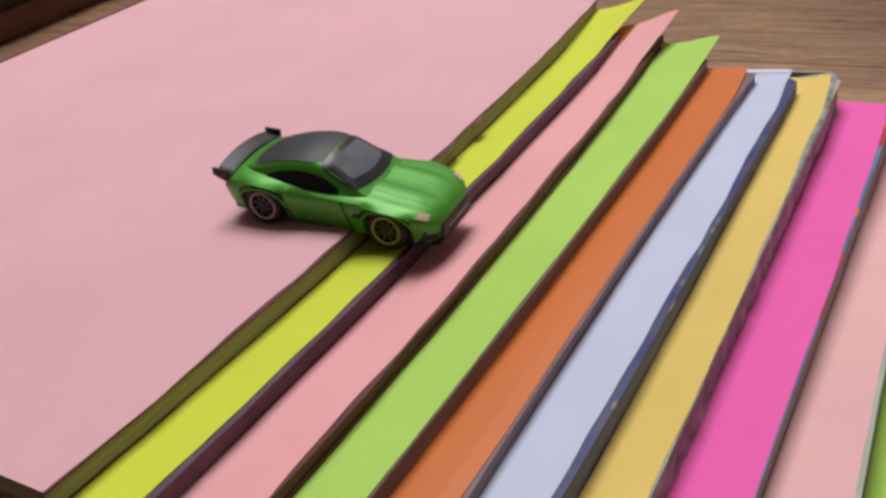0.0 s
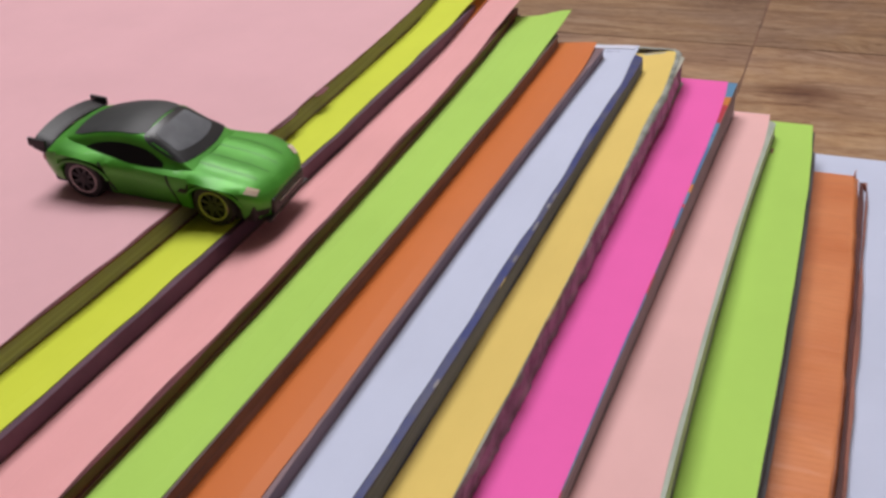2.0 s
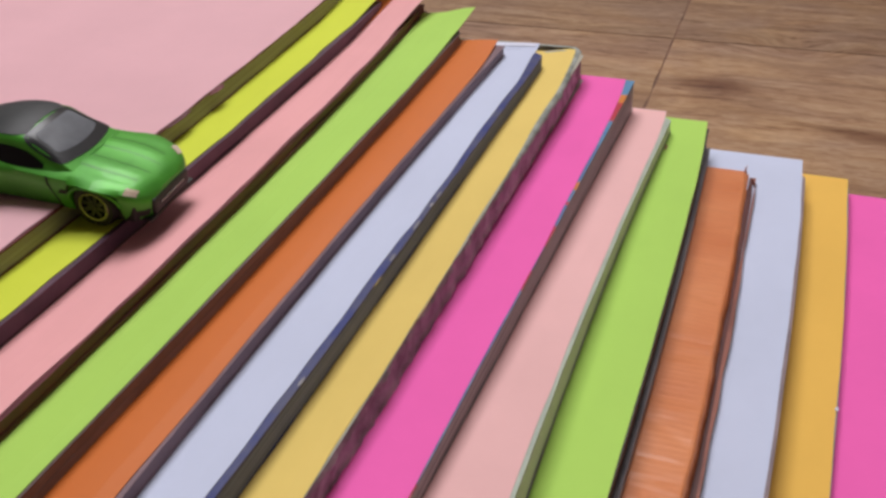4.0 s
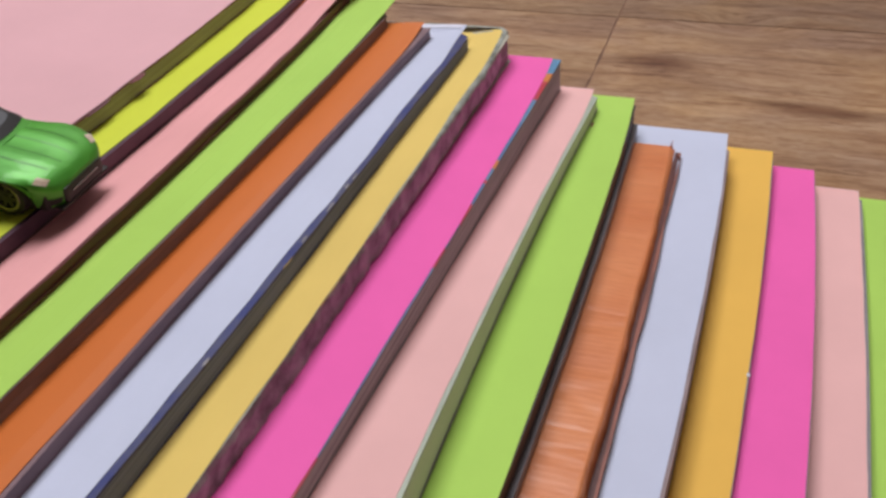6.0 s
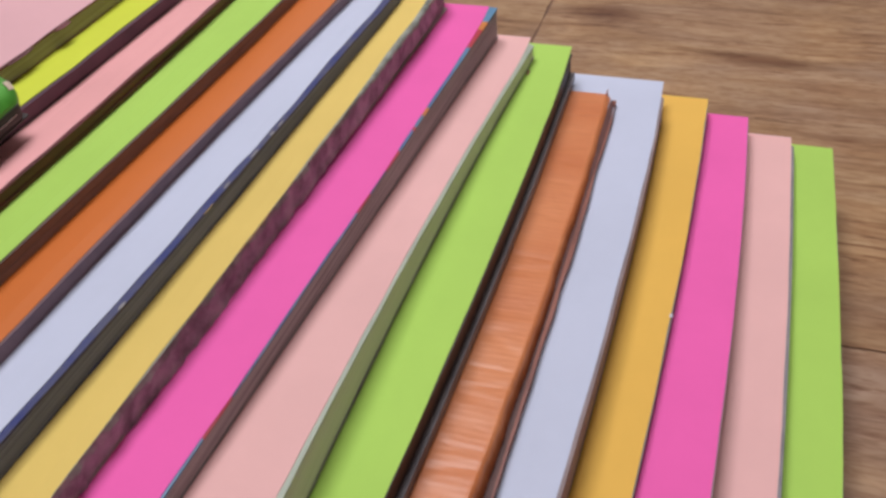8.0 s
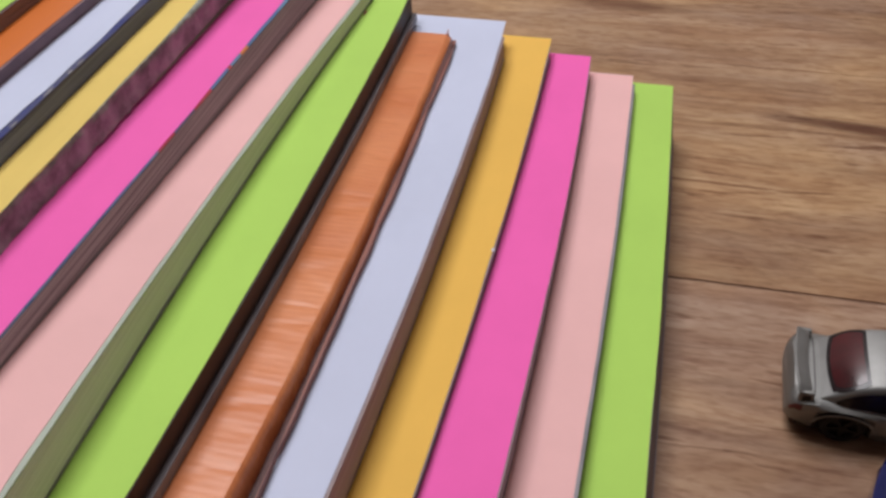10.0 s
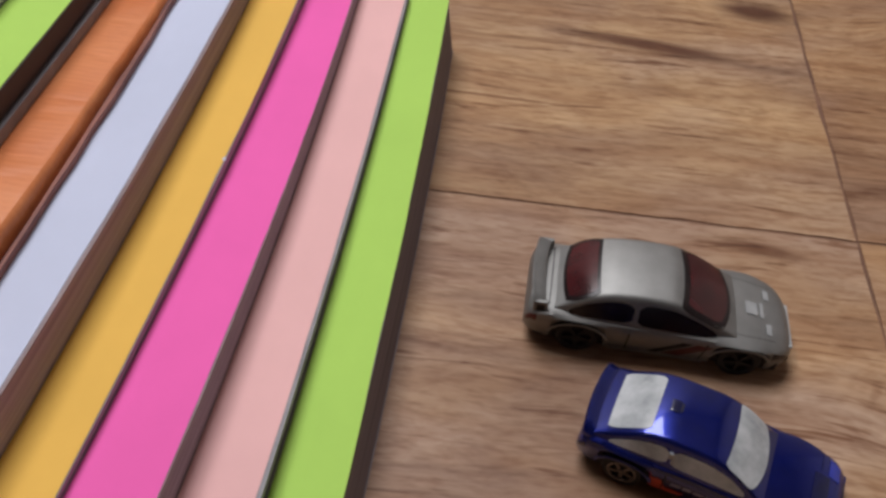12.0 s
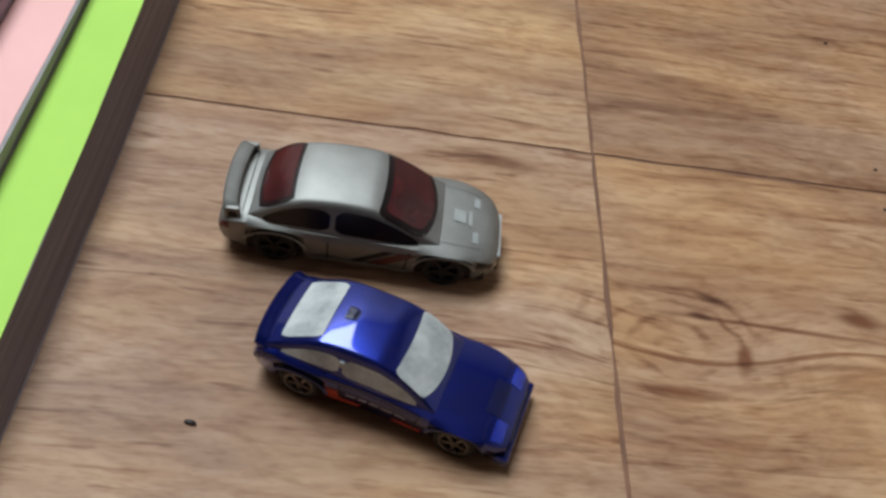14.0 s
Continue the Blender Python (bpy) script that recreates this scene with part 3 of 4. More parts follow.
def fleck(name, parent, x, y, long, wide, z, mat, label, turn=0.0):
    """A small torn bit on a cover's edge."""
    bm = bmesh.new()
    ring = []
    for k in range(10):
        a = 2 * math.pi * k / 10
        r = 1 + 0.35 * noise.noise((x + k * 1.7, y, 3.0))
        ring.append(bm.verts.new((math.sin(a) * wide * 0.5 * r * mm, math.cos(a) * long * 0.5 * r * mm, 0)))
    face = bm.faces.new(ring)
    up = bmesh.ops.extrude_face_region(bm, geom=[face])
    bmesh.ops.translate(bm, vec=(0, 0, 0.12 * mm), verts=[v for v in up["geom"] if isinstance(v, bmesh.types.BMVert)])
    bmesh.ops.recalc_face_normals(bm, faces=bm.faces[:])
    bmesh.ops.transform(bm, matrix=pose(x * mm, y * mm, z * mm, 0, 6, turn), verts=bm.verts[:])
    return part(name, bm, mat, parent, label)


def find(word):
    return [o for o in scene.objects if o.name.startswith("book") and not o.parent and word in str(o.get("label", ""))][0]


worn, top_book = find("dark blue worn"), find("maroon cover and cream")
for y, long in ((-135.5, 4.0), (-141.0, 2.5), (-217.0, 3.0), (-152.0, 5.0), (-168.0, 3.5)):
    fleck("torn_paper", worn, -167.6 + 0.009 * (y + 150), y, long, 0.8, 95.3 - 0.015 * (y + 150), COVERS["grey"], "torn grey paper bit")
for y, long in ((-178.0, 7.0),):
    fleck("cover_print", worn, -167.7, y, long, 0.9, 95.55, PAPERS["yellow"], "yellow-green print on the cover")
for y, long in ((-140.0, 13.0), (-118.5, 8.0)):
    fleck("torn_cover", top_book, -248.8, y, long, 2.2, 111.4 - 0.012 * (y + 150), COVERS["maroon"], "torn red cover flap")


def turned_edge():
    """The lavender sheet's far edge, turned back over itself in a narrow strip."""
    bm = slab(34.0, -21.0, 0, 95.56, 95.68, -171.6, 0.6, 0.0, 0, 0.3, 41.0, near=-24.6, rows=4, cols=6, dip=0.8, dip_under=True, tilts=(-1.5, -1.5))
    return bm


tagged(part("paper_strip", turned_edge(), PAPERS["white"]), "narrow white paper strip folded back at a sheet's end", "paper")

fleck("stain", find("pale green cover"), -117.6, -33.0, 4.0, 1.0, 62.3, COVERS["russet"], "small brown stain")
fleck("torn_paper", find("slightly torn edge"), -50.9, -128.4, 1.8, 1.0, 37.4, PAPERS["white"], "torn white paper bit")

# ---- toy cars ----
def spline(keys, x):
    """A smooth curve through (x, value) keys without overshoot."""
    xs, vs = [k[0] for k in keys], [k[1] for k in keys]
    if x <= xs[0]:
        return vs[0]
    if x >= xs[-1]:
        return vs[-1]
    d = [(vs[i + 1] - vs[i]) / (xs[i + 1] - xs[i]) for i in range(len(xs) - 1)]
    s = [d[0]] + [0.0 if d[i - 1] * d[i] <= 0 else 2 * d[i - 1] * d[i] / (d[i - 1] + d[i]) for i in range(1, len(d))] + [d[-1]]
    i = max(k for k in range(len(d)) if xs[k] <= x)
    h = xs[i + 1] - xs[i]
    t = (x - xs[i]) / h
    return ((1 + 2 * t) * (1 - t) ** 2 * vs[i] + t * (1 - t) ** 2 * h * s[i] + t * t * (3 - 2 * t) * vs[i + 1] + t * t * (t - 1) * h * s[i + 1])


def mesh_of(verts, faces, merge=0.0):
    bm = bmesh.new()
    vs = [bm.verts.new((v[0] * mm, v[1] * mm, v[2] * mm)) for v in verts]
    for f in faces:
        try:
            bm.faces.new([vs[i] for i in f])
        except ValueError:
            pass
    if merge:
        bmesh.ops.remove_doubles(bm, verts=bm.verts[:], dist=merge * mm)
    bmesh.ops.recalc_face_normals(bm, faces=bm.faces[:])
    return bm


def grid(rows, closed=True):
    """A skin over rows of points, the end rows capped when closed."""
    n = len(rows[0])
    verts = [p for r in rows for p in r]
    faces = [(j * n + i, j * n + i + 1, (j + 1) * n + i + 1, (j + 1) * n + i) for j in range(len(rows) - 1) for i in range(n - 1)]
    if closed:
        faces += [tuple(range(n)), tuple((len(rows) - 1) * n + i for i in range(n))]
    return verts, faces


def sharp_smooth(ob, degrees=38):
    me = ob.data
    for p in me.polygons:
        p.use_smooth = True
    me.set_sharp_from_angle(angle=radians(degrees))
    return ob


class Shell:
    """The outline curves of a small car, front toward +x, millimetres, wheels on z = 0."""

    def __init__(self, width, top, shoulder, rocker, axles, wheel_r, arch, roof, belt, cab_w, inset, crown=0.8, corner=2.4, ridge=0.0):
        self.width, self.top, self.shoulder, self.rocker = width, top, shoulder, rocker
        self.axles, self.wheel_r, self.arch = axles, wheel_r, arch
        self.roof, self.belt, self.cab_w, self.inset, self.crown, self.corner = roof, belt, cab_w, inset, crown, corner
        self.x0, self.x1, self.ridge = width[0][0], width[-1][0], ridge
        self.high = max(z for _, z in roof)

    def half(self, x):
        w, zt, zs, zb = spline(self.width, x), spline(self.top, x), spline(self.shoulder, x), spline(self.rocker, x)
        for a in self.axles:
            if abs(x - a) < self.arch:
                zb = max(zb, self.wheel_r + 0.68 * math.sqrt(self.arch ** 2 - (x - a) ** 2))
        zb = min(zb, zs - 0.6)
        h = zs - zb
        r = self.ridge if x > 8 else 0.0
        r *= max(0.0, min(1.0, (x - 8) / 5)) * max(0.0, min(1.0, (self.x1 - x) / 8)) if r else 0.0
        return [(0.78 * w, zb), (0.885 * w, zb), (0.92 * w, zb + 0.2 * h), (0.955 * w, zb + 0.45 * h), (0.99 * w, zb + 0.68 * h), (w, zb + 0.84 * h), (0.965 * w, zs),
                (0.86 * w, zs + 0.4 * (zt - zs) + r), (0.70 * w, zs + 0.7 * (zt - zs)), (0.56 * w, zs + 0.86 * (zt - zs)), (0.42 * w, zs + 0.94 * (zt - zs) + r), (0.30 * w, zs + 0.98 * (zt - zs) + r), (0.14 * w, zt), (0, zt)]

    def side(self, x, f):
        """The point of the flank at x, f from the rocker (0) to the shoulder (1)."""
        pts = self.half(x)[1:7]
        z = pts[0][1] + f * (pts[-1][1] - pts[0][1])
        for (ya, za), (yb, zb) in zip(pts, pts[1:]):
            if za <= z <= zb + 1e-9:
                return ya + (yb - ya) * (z - za) / max(zb - za, 1e-6), z
        return pts[-1]

    def deck(self, x, s):
        """The point of the bonnet or boot at x, s from the middle (0) to the shoulder (1)."""
        pts = self.half(x)[6:][::-1]
        y = s * pts[-1][0]
        for (ya, za), (yb, zb) in zip(pts, pts[1:]):
            if ya <= y <= yb + 1e-9:
                return y, za + (zb - za) * (y - ya) / max(yb - ya, 1e-6)
        return pts[-1]

    def stations(self):
        xs = list(np.linspace(self.x0, self.x1, 58))
        for a in self.axles:
            xs += list(a + self.arch * np.sin(np.linspace(-math.pi / 2, math.pi / 2, 15)))
        return sorted(set(round(float(x), 3) for x in xs))

    def body(self):
        rows = []
        for x in self.stations():
            h = self.half(x)
            rows.append([(x, -y, z) for y, z in h] + [(x, y, z) for y, z in h[::-1][1:]])
        return mesh_of(*grid(rows))

    def cab(self, x):
        """Base width, base height, top width, top height and corner radius of the cabin at x."""
        wb, zb, zt = spline(self.cab_w, x), spline(self.belt, x), spline(self.roof, x)
        zt = max(zt, zb + 0.05)
        r = min(self.corner, 0.6 * (zt - zb))
        return wb, zb, wb - self.inset * (zt - zb) / (self.high - 8), zt, r

    def cabin(self):
        rows = []
        for x in np.linspace(self.roof[0][0], self.roof[-1][0], 46):
            wb, zb, wt, zt, r = self.cab(x)
            low = zb - 2.5
            h = [(wb + 0.2, low)] + [(wb + (wt - wb) * k / 4, zb + (zt - r - zb) * k / 4) for k in range(5)]
            h += [(wt - r * (1 - math.cos(a)), zt - r + r * math.sin(a)) for a in (0.4, 0.8, 1.2, 1.57)]
            h += [((wt - r) * k, zt + self.crown * (1 - k * k)) for k in (0.75, 0.45, 0.0)]
            rows.append([(x, -y, z) for y, z in h] + [(x, y, z) for y, z in h[::-1][1:]])
        return mesh_of(*grid(rows))

    def cab_side(self, x, v, out):
        wb, zb, wt, zt, r = self.cab(x)
        return wb + (wt - wb) * v + out, zb + (zt - r - zb) * v

    def side_glass(self, xa, xb, sign, v0=0.14, v1=0.96, out=0.14, power=9.0):
        rows = []
        for k in range(15):
            q = k / 14
            x = xa + (xb - xa) * q
            t = 1 - 0.42 * abs(2 * q - 1) ** power
            mid = v0 + 0.42 * (v1 - v0)
            lo, hi = mid - (mid - v0) * t, mid + (v1 - mid) * t
            row = []
            for j in range(7):
                y, z = self.cab_side(x, lo + (hi - lo) * j / 6, out)
                row.append((x, sign * y, z))
            rows.append(row)
        return mesh_of(*grid(rows, False))

    def over(self, x, s, out):
        """A point over the cabin, s from the middle (0) across the roof's flat (0.8) and round its corner (1)."""
        wb, zb, wt, zt, r = self.cab(x)
        f = abs(s)
        if f <= 0.8:
            return (x, (wt - r) * s / 0.8, zt + self.crown * (1 - (f / 0.8) ** 2) + out)
        a = (f - 0.8) / 0.2 * 1.25
        return (x, math.copysign(wt - r + (r + out) * math.sin(a), s), zt - r + (r + out) * math.cos(a))

    def top_glass(self, xa, xb, reach=0.94, out=0.16, power=5.0, bend=1.2):
        """A pane over the cabin's top between xa and xb (windscreen, back window or roof panel)."""
        rows = []
        for k in range(13):
            q = k / 12
            row = []
            for j in range(-8, 9):
                s = j / 8
                x = xa + (xb - xa) * q - bend * s * s * (1 if xb > 0 else -1) * (0.3 + 0.7 * (q if xb > 0 else 1 - q))
                row.append(self.over(x, s * reach * (1 - 0.10 * abs(2 * q - 1) ** power), out))
            rows.append(row)
        return mesh_of(*grid(rows, False))

    def side_patch(self, xa, xb, f0, f1, sign, slant=0.0, out=0.16, n=10):
        rows = []
        for k in range(n + 1):
            row = []
            for j in range(17):
                f = f0 + (f1 - f0) * j / 16
                x = xa + (xb - xa) * k / n + slant * (j / 16 - 0.5)
                y, z = self.side(x, f)
                row.append((x, sign * (y + out), z))
            rows.append(row)
        return mesh_of(*grid(rows, False))

    def deck_patch(self, xa, xb, s0, s1, out=0.12, n=8):
        rows = []
        for k in range(n + 1):
            x = xa + (xb - xa) * k / n
            row = []
            for j in range(7):
                s = s0 + (s1 - s0) * j / 6
                y, z = self.deck(x, abs(s))
                row.append((x, math.copysign(y, s), z + out))
            rows.append(row)
        return mesh_of(*grid(rows, False))


def mbox(x0, x1, y0, y1, z0, z1, bevel=0.3):
    return box(x0 * mm, x1 * mm, y0 * mm, y1 * mm, z0 * mm, z1 * mm, bevel * mm, 2)


def wing(xa, xb, half, top, arch, thick):
    """A rear wing, arched across and bent down at its tips."""
    rows = []
    for k in range(21):
        s = k / 10 - 1
        z = top - arch * s * s - 1.4 * max(0.0, abs(s) - 0.86) / 0.14
        sweep = 1.2 * s * s
        rows.append([(x + sweep, half * s, z + dz) for x, dz in ((xa, 0.5), (xa + 0.5, 0.9), ((xa + xb) / 2, 0.35), (xb - 0.4, 0.0), (xb, -0.3), (xb - 0.4, -thick), ((xa + xb) / 2, 0.35 - thick), (xa, 0.5 - 0.2 * thick), (xa, 0.5))])
    return mesh_of(*grid(rows), merge=0.01)


def lathe(profile, y_sign, centre, n=28):
    """Turns (radius, offset outward) points about the wheel's axle."""
    cx, cy, cz = centre
    rows = [[(cx + r * math.cos(a), cy + y_sign * o, cz + r * math.sin(a)) for r, o in profile] for a in [2 * math.pi * k / n for k in range(n + 1)]]
    return mesh_of(*grid(rows, False), merge=0.001)


def wheel(car, x, y, sign, r, rim_mat, spokes, ring_mat, bright=True):
    c = (x, sign * y, r)
    w = part("wheel", lathe([(r * 0.66, 0.0), (r * 0.70, 0.25), (r * 0.92, 0.2), (r, -0.5), (r, -3.6), (r * 0.9, -4.2), (0.01, -4.2)], sign, c), RUBBER, car, "black plastic tyre")
    sharp_smooth(w)
    dish = part("rim", lathe([(0.01, -0.9), (r * 0.6, -1.0), (r * 0.66, 0.05), (r * 0.72, 0.28)], sign, c), ring_mat, w)
    sharp_smooth(dish)
    sp = bmesh.new()
    for k in range(spokes):
        a = 2 * math.pi * k / spokes + 0.3
        m = Matrix.Translation((c[0] * mm, (c[1] - sign * 0.35) * mm, c[2] * mm)) @ Matrix.Rotation(a, 4, "Y") @ Matrix.Translation((r * 0.36 * mm, 0, 0)) @ Matrix.Diagonal((r * 0.60 * mm, 0.7 * mm, r * 0.17 * mm, 1))
        bmesh.ops.create_cube(sp, size=1, matrix=m)
    m = Matrix.Translation((c[0] * mm, (c[1] - sign * 0.2) * mm, c[2] * mm)) @ Matrix.Rotation(math.pi / 2, 4, "X")
    bmesh.ops.create_cone(sp, cap_ends=True, segments=12, radius1=r * 0.17 * mm, radius2=r * 0.13 * mm, depth=0.9 * mm, matrix=m)
    part("spokes", sp, rim_mat, w)
    if bright:
        sharp_smooth(part("rim_ring", lathe([(r * 0.57, -0.3), (r * 0.60, 0.3), (r * 0.70, 0.36), (r * 0.73, 0.2)], sign, c), CHROME_DARK, w, "silver rim ring"))
    return w


def car_paint(name, colour, dark, metal=0.35, rough=0.28, coat=0.8):
    m = grained(name, colour, dark, scale=70, rough=rough, bump=0.05, fine=2500, depth=0.0001, coat=coat, metal=metal)
    return m


GREY_PAINT = car_paint("grey_car_paint", srgb(150, 150, 148), srgb(136, 136, 134), 0.85, 0.56, 0.0)
BLUE_PAINT = car_paint("blue_car_paint", srgb(10, 32, 130), srgb(6, 22, 100), 0.75, 0.24, 1.0)
GREEN_PAINT = car_paint("green_car_paint", srgb(84, 168, 54), srgb(70, 148, 46), 0.25, 0.42, 0.15)
# Darker copy of the green, used to paint shade along hood creases.
GREEN_CREASE_SHADE = car_paint("green_crease_shade", srgb(66, 140, 42), srgb(58, 124, 38), 0.15, 0.45, 0.1)
BLACK_PLASTIC = grained("black_plastic", srgb(34, 32, 34), srgb(24, 22, 24), 80, rough=0.45)
RUBBER = grained("tyre_plastic", srgb(22, 20, 21), srgb(14, 13, 14), 120, rough=0.6)
SMOKE = grained("dark_window_plastic", srgb(30, 18, 20), srgb(22, 15, 17), 60, rough=0.25, bump=0.02)
WINE = grained("wine_red_window_plastic", srgb(76, 22, 26), srgb(38, 14, 17), 60, rough=0.22, coat=0.2, bump=0.02)
MILK = grained("pale_window_plastic", srgb(196, 200, 202), srgb(150, 155, 158), 140, rough=0.2, coat=0.3, bump=0.02)
SLATE = grained("slate_window_plastic", srgb(112, 116, 122), srgb(78, 80, 86), 60, rough=0.35, coat=0.0, bump=0.02)
SEAM = material("panel_gap", srgb(30, 28, 26), 0.7)
LAMP = grained("headlamp_paint", srgb(222, 206, 190), srgb(200, 168, 140), 200, rough=0.3)
RED_LAMP = grained("tail_lamp_paint", srgb(150, 34, 32), srgb(120, 28, 28), 200, rough=0.3)
ORANGE_PRINT = grained("orange_print", srgb(196, 72, 44), srgb(160, 54, 40), 200, rough=0.4)
WHITE_PRINT = grained("white_print", srgb(160, 156, 180), srgb(120, 118, 150), 200, rough=0.4)
RED_PRINT = grained("dark_red_print", srgb(104, 44, 40), srgb(84, 36, 34), 200, rough=0.4)
SILVER_PRINT = grained("silver_print", srgb(168, 170, 170), srgb(150, 152, 152), 200, rough=0.3)


BLUE_LAMP = grained("blue_lamp_paint", srgb(24, 46, 160), srgb(18, 36, 130), 200, rough=0.2, coat=0.8)
SEAM_BLUE = grained("dark_blue_recess", srgb(7, 15, 70), srgb(5, 11, 50), 200, rough=0.28, coat=0.5)
CHROME_DARK = grained("dark_chrome", srgb(128, 122, 120), srgb(96, 92, 92), 120, rough=0.25, metal=0.9)
ROOF_BLACK = grained("roof_black_paint", srgb(66, 68, 68), srgb(52, 54, 54), 90, rough=0.5, bump=0.03)
BLACK_GLASS = grained("black_window_plastic", srgb(24, 24, 26), srgb(16, 16, 18), 60, rough=0.3, coat=0.0, bump=0.02)

DARK_LEATHER = grained("dark_brown_leather", srgb(52, 28, 22), srgb(38, 20, 16), 60, rough=0.5, bump=0.3, fine=700)
BROWN_LEATHER = grained("brown_leather", srgb(120, 76, 60), srgb(98, 60, 48), 60, rough=0.5, bump=0.3, fine=700)


def arch_lip(shell, axle, sign):
    """The raised rim round a wheel opening."""
    rows = []
    for k in range(25):
        a = math.pi * (0.06 + 0.88 * k / 24)
        row = []
        for grow, out in ((0.0, 0.05), (0.15, 0.3), (0.75, 0.35), (1.0, 0.05)):
            x = axle + (shell.arch + grow) * math.cos(a)
            z = shell.wheel_r + 0.68 * (shell.arch + grow) * math.sin(a)
            row.append((x, sign * (0.985 * spline(shell.width, x) + out), min(z, spline(shell.shoulder, x) - 0.1)))
        rows.append(row)
    return mesh_of(*grid(rows, False))


def finish(car, shell, paint, wheels):
    sharp_smooth(part("body", shell.body(), paint, car))
    sharp_smooth(part("cabin", shell.cabin(), paint, car))
    w = max(v for _, v in shell.width)
    part("chassis", mbox(shell.x0 + 3, shell.x1 - 3, -0.82 * w, 0.82 * w, 2.0, max(shell.wheel_r * 1.25, 7.0), 0.8), BLACK_PLASTIC, car, "black plastic underside")
    rim, spokes, ring = wheels
    for a in shell.axles:
        for sign in (-1, 1):
            wheel(car, a, 0.955 * spline(shell.width, a), sign, shell.wheel_r, rim, spokes, ring, rim is not RUBBER)


def grey_car():
    car = empty("toy_car", "matt grey die-cast toy saloon with dark red windows", "toy car", "toy cars")
    sh = Shell(width=[(-38, 11.5), (-37, 13.2), (-34, 14.4), (-20, 14.9), (0, 14.6), (22, 14.9), (31, 14.0), (35.5, 12.0), (37.6, 9.0)],
               top=[(-38, 11.5), (-36.5, 14.6), (-32, 15.4), (-24, 15.4), (0, 15.0), (14, 14.6), (22, 13.9), (30, 12.6), (35.5, 11.0), (37.6, 8.6)],
               shoulder=[(-38, 9.6), (-36, 12.8), (-30, 13.6), (0, 12.9), (14, 12.9), (26, 12.3), (34, 10.0), (37.6, 7.4)],
               rocker=[(-38, 4.6), (-34, 4.0), (-30, 3.0), (0, 2.6), (28, 2.6), (35, 2.8), (37.6, 3.4)],
               axles=(-22.5, 23.0), wheel_r=6.1, arch=7.8,
               roof=[(-30, 14.6), (-21, 20.6), (-14, 22.6), (-6, 23.2), (1, 22.9), (6.5, 21.2), (21, 13.4)],
               belt=[(-30, 14.0), (0, 13.4), (20, 12.9)], cab_w=[(-30, 12.2), (-22, 13.6), (0, 13.9), (12, 13.4), (21, 12.0)], inset=2.9, corner=2.0)
    finish(car, sh, GREY_PAINT, (RUBBER, 5, RUBBER))
    sharp_smooth(part("windscreen", sh.top_glass(4.6, 19.2, 0.99, bend=2.6), SMOKE, car, "black-edged windscreen"))
    sharp_smooth(part("windscreen_pane", sh.top_glass(6.4, 18.2, 0.84, out=0.24, bend=2.4), WINE, car, "dark red windscreen pane"))
    sharp_smooth(part("rear_window", sh.top_glass(-28.4, -18.6, 0.90, power=3.0), SMOKE, car, "black-edged rear window"))
    sharp_smooth(part("rear_pane", sh.top_glass(-27.6, -19.6, 0.80, out=0.24, power=3.0), WINE, car, "dark red rear window pane"))
    for sign in (-1, 1):
        sharp_smooth(part("side_window", sh.side_glass(-26.0, -8.4, sign, 0.10, 0.98, power=6.0), SMOKE, car))
        sharp_smooth(part("side_window", sh.side_glass(-7.0, 15.2, sign, 0.08, 0.97, power=14.0), SMOKE, car))
        # Thin ridge added below the windows to catch the belt-line highlight.
        sharp_smooth(part("belt_moulding", sh.side_patch(-33.0, 15.0, 0.965, 1.0, sign, 0.0, 0.45, 40), GREY_PAINT, car))
        part("sill", sh.side_patch(-13.0, 13.6, 0.0, 0.16, sign, 0.0, 0.5, 16), GREY_PAINT, car)
        sharp_smooth(part("wheel_arch_lip", arch_lip(sh, sh.axles[0], sign), GREY_PAINT, car))
        sharp_smooth(part("wheel_arch_lip", arch_lip(sh, sh.axles[1], sign), GREY_PAINT, car))
        part("door_handle", sh.side_patch(-10.2, -7.4, 0.86, 0.94, sign, out=0.3), GREY_PAINT, car)
        part("door_line", sh.side_patch(-8.6, -8.2, 0.05, 0.98, sign), SEAM, car)
        part("door_line", sh.side_patch(12.6, 13.0, 0.05, 0.9, sign, 1.0), SEAM, car)
        part("stripe", sh.side_patch(2.0, 5.0, 0.12, 0.82, sign, 9.0), SEAM, car, "black slanted stripe")
        part("stripe", sh.side_patch(6.0, 11.0, 0.12, 0.82, sign, 9.0), RED_PRINT, car, "dark red slanted stripe")
        part("headlight", sh.side_patch(31.5, 36.0, 0.72, 0.98, sign, 0.5, 0.12), SMOKE, car)
        part("tail_light", sh.side_patch(-37.6, -34.5, 0.72, 0.96, sign, 0, 0.12), RED_PRINT, car)
        part("fog_recess", mbox(36.0, 37.7, sign * 7.6 - 1.5, sign * 7.6 + 1.5, 3.8, 5.6), SEAM, car)
        part("wing_upright", mbox(-36.0, -31.8, sign * 12.3 - 0.7, sign * 12.3 + 0.7, 12.6, 17.0, 0.6), GREY_PAINT, car)
        part("wing_recess", mbox(-35.0, -32.6, sign * 12.9 - 0.2, sign * 12.9 + 0.2, 13.4, 15.8, 0.15), SEAM, car)
        part("hood_line", sh.deck_patch(20.5, 32.0, sign * 0.735, sign * 0.745, 0.08, 16), SEAM, car)
        part("hood_vent", sh.deck_patch(29.6, 31.2, sign * 0.34, sign * 0.62, 0.25), SILVER_PRINT, car)
    sharp_smooth(part("wing_blade", wing(-37.4, -33.6, 13.0, 18.0, 0.7, 0.9), GREY_PAINT, car))
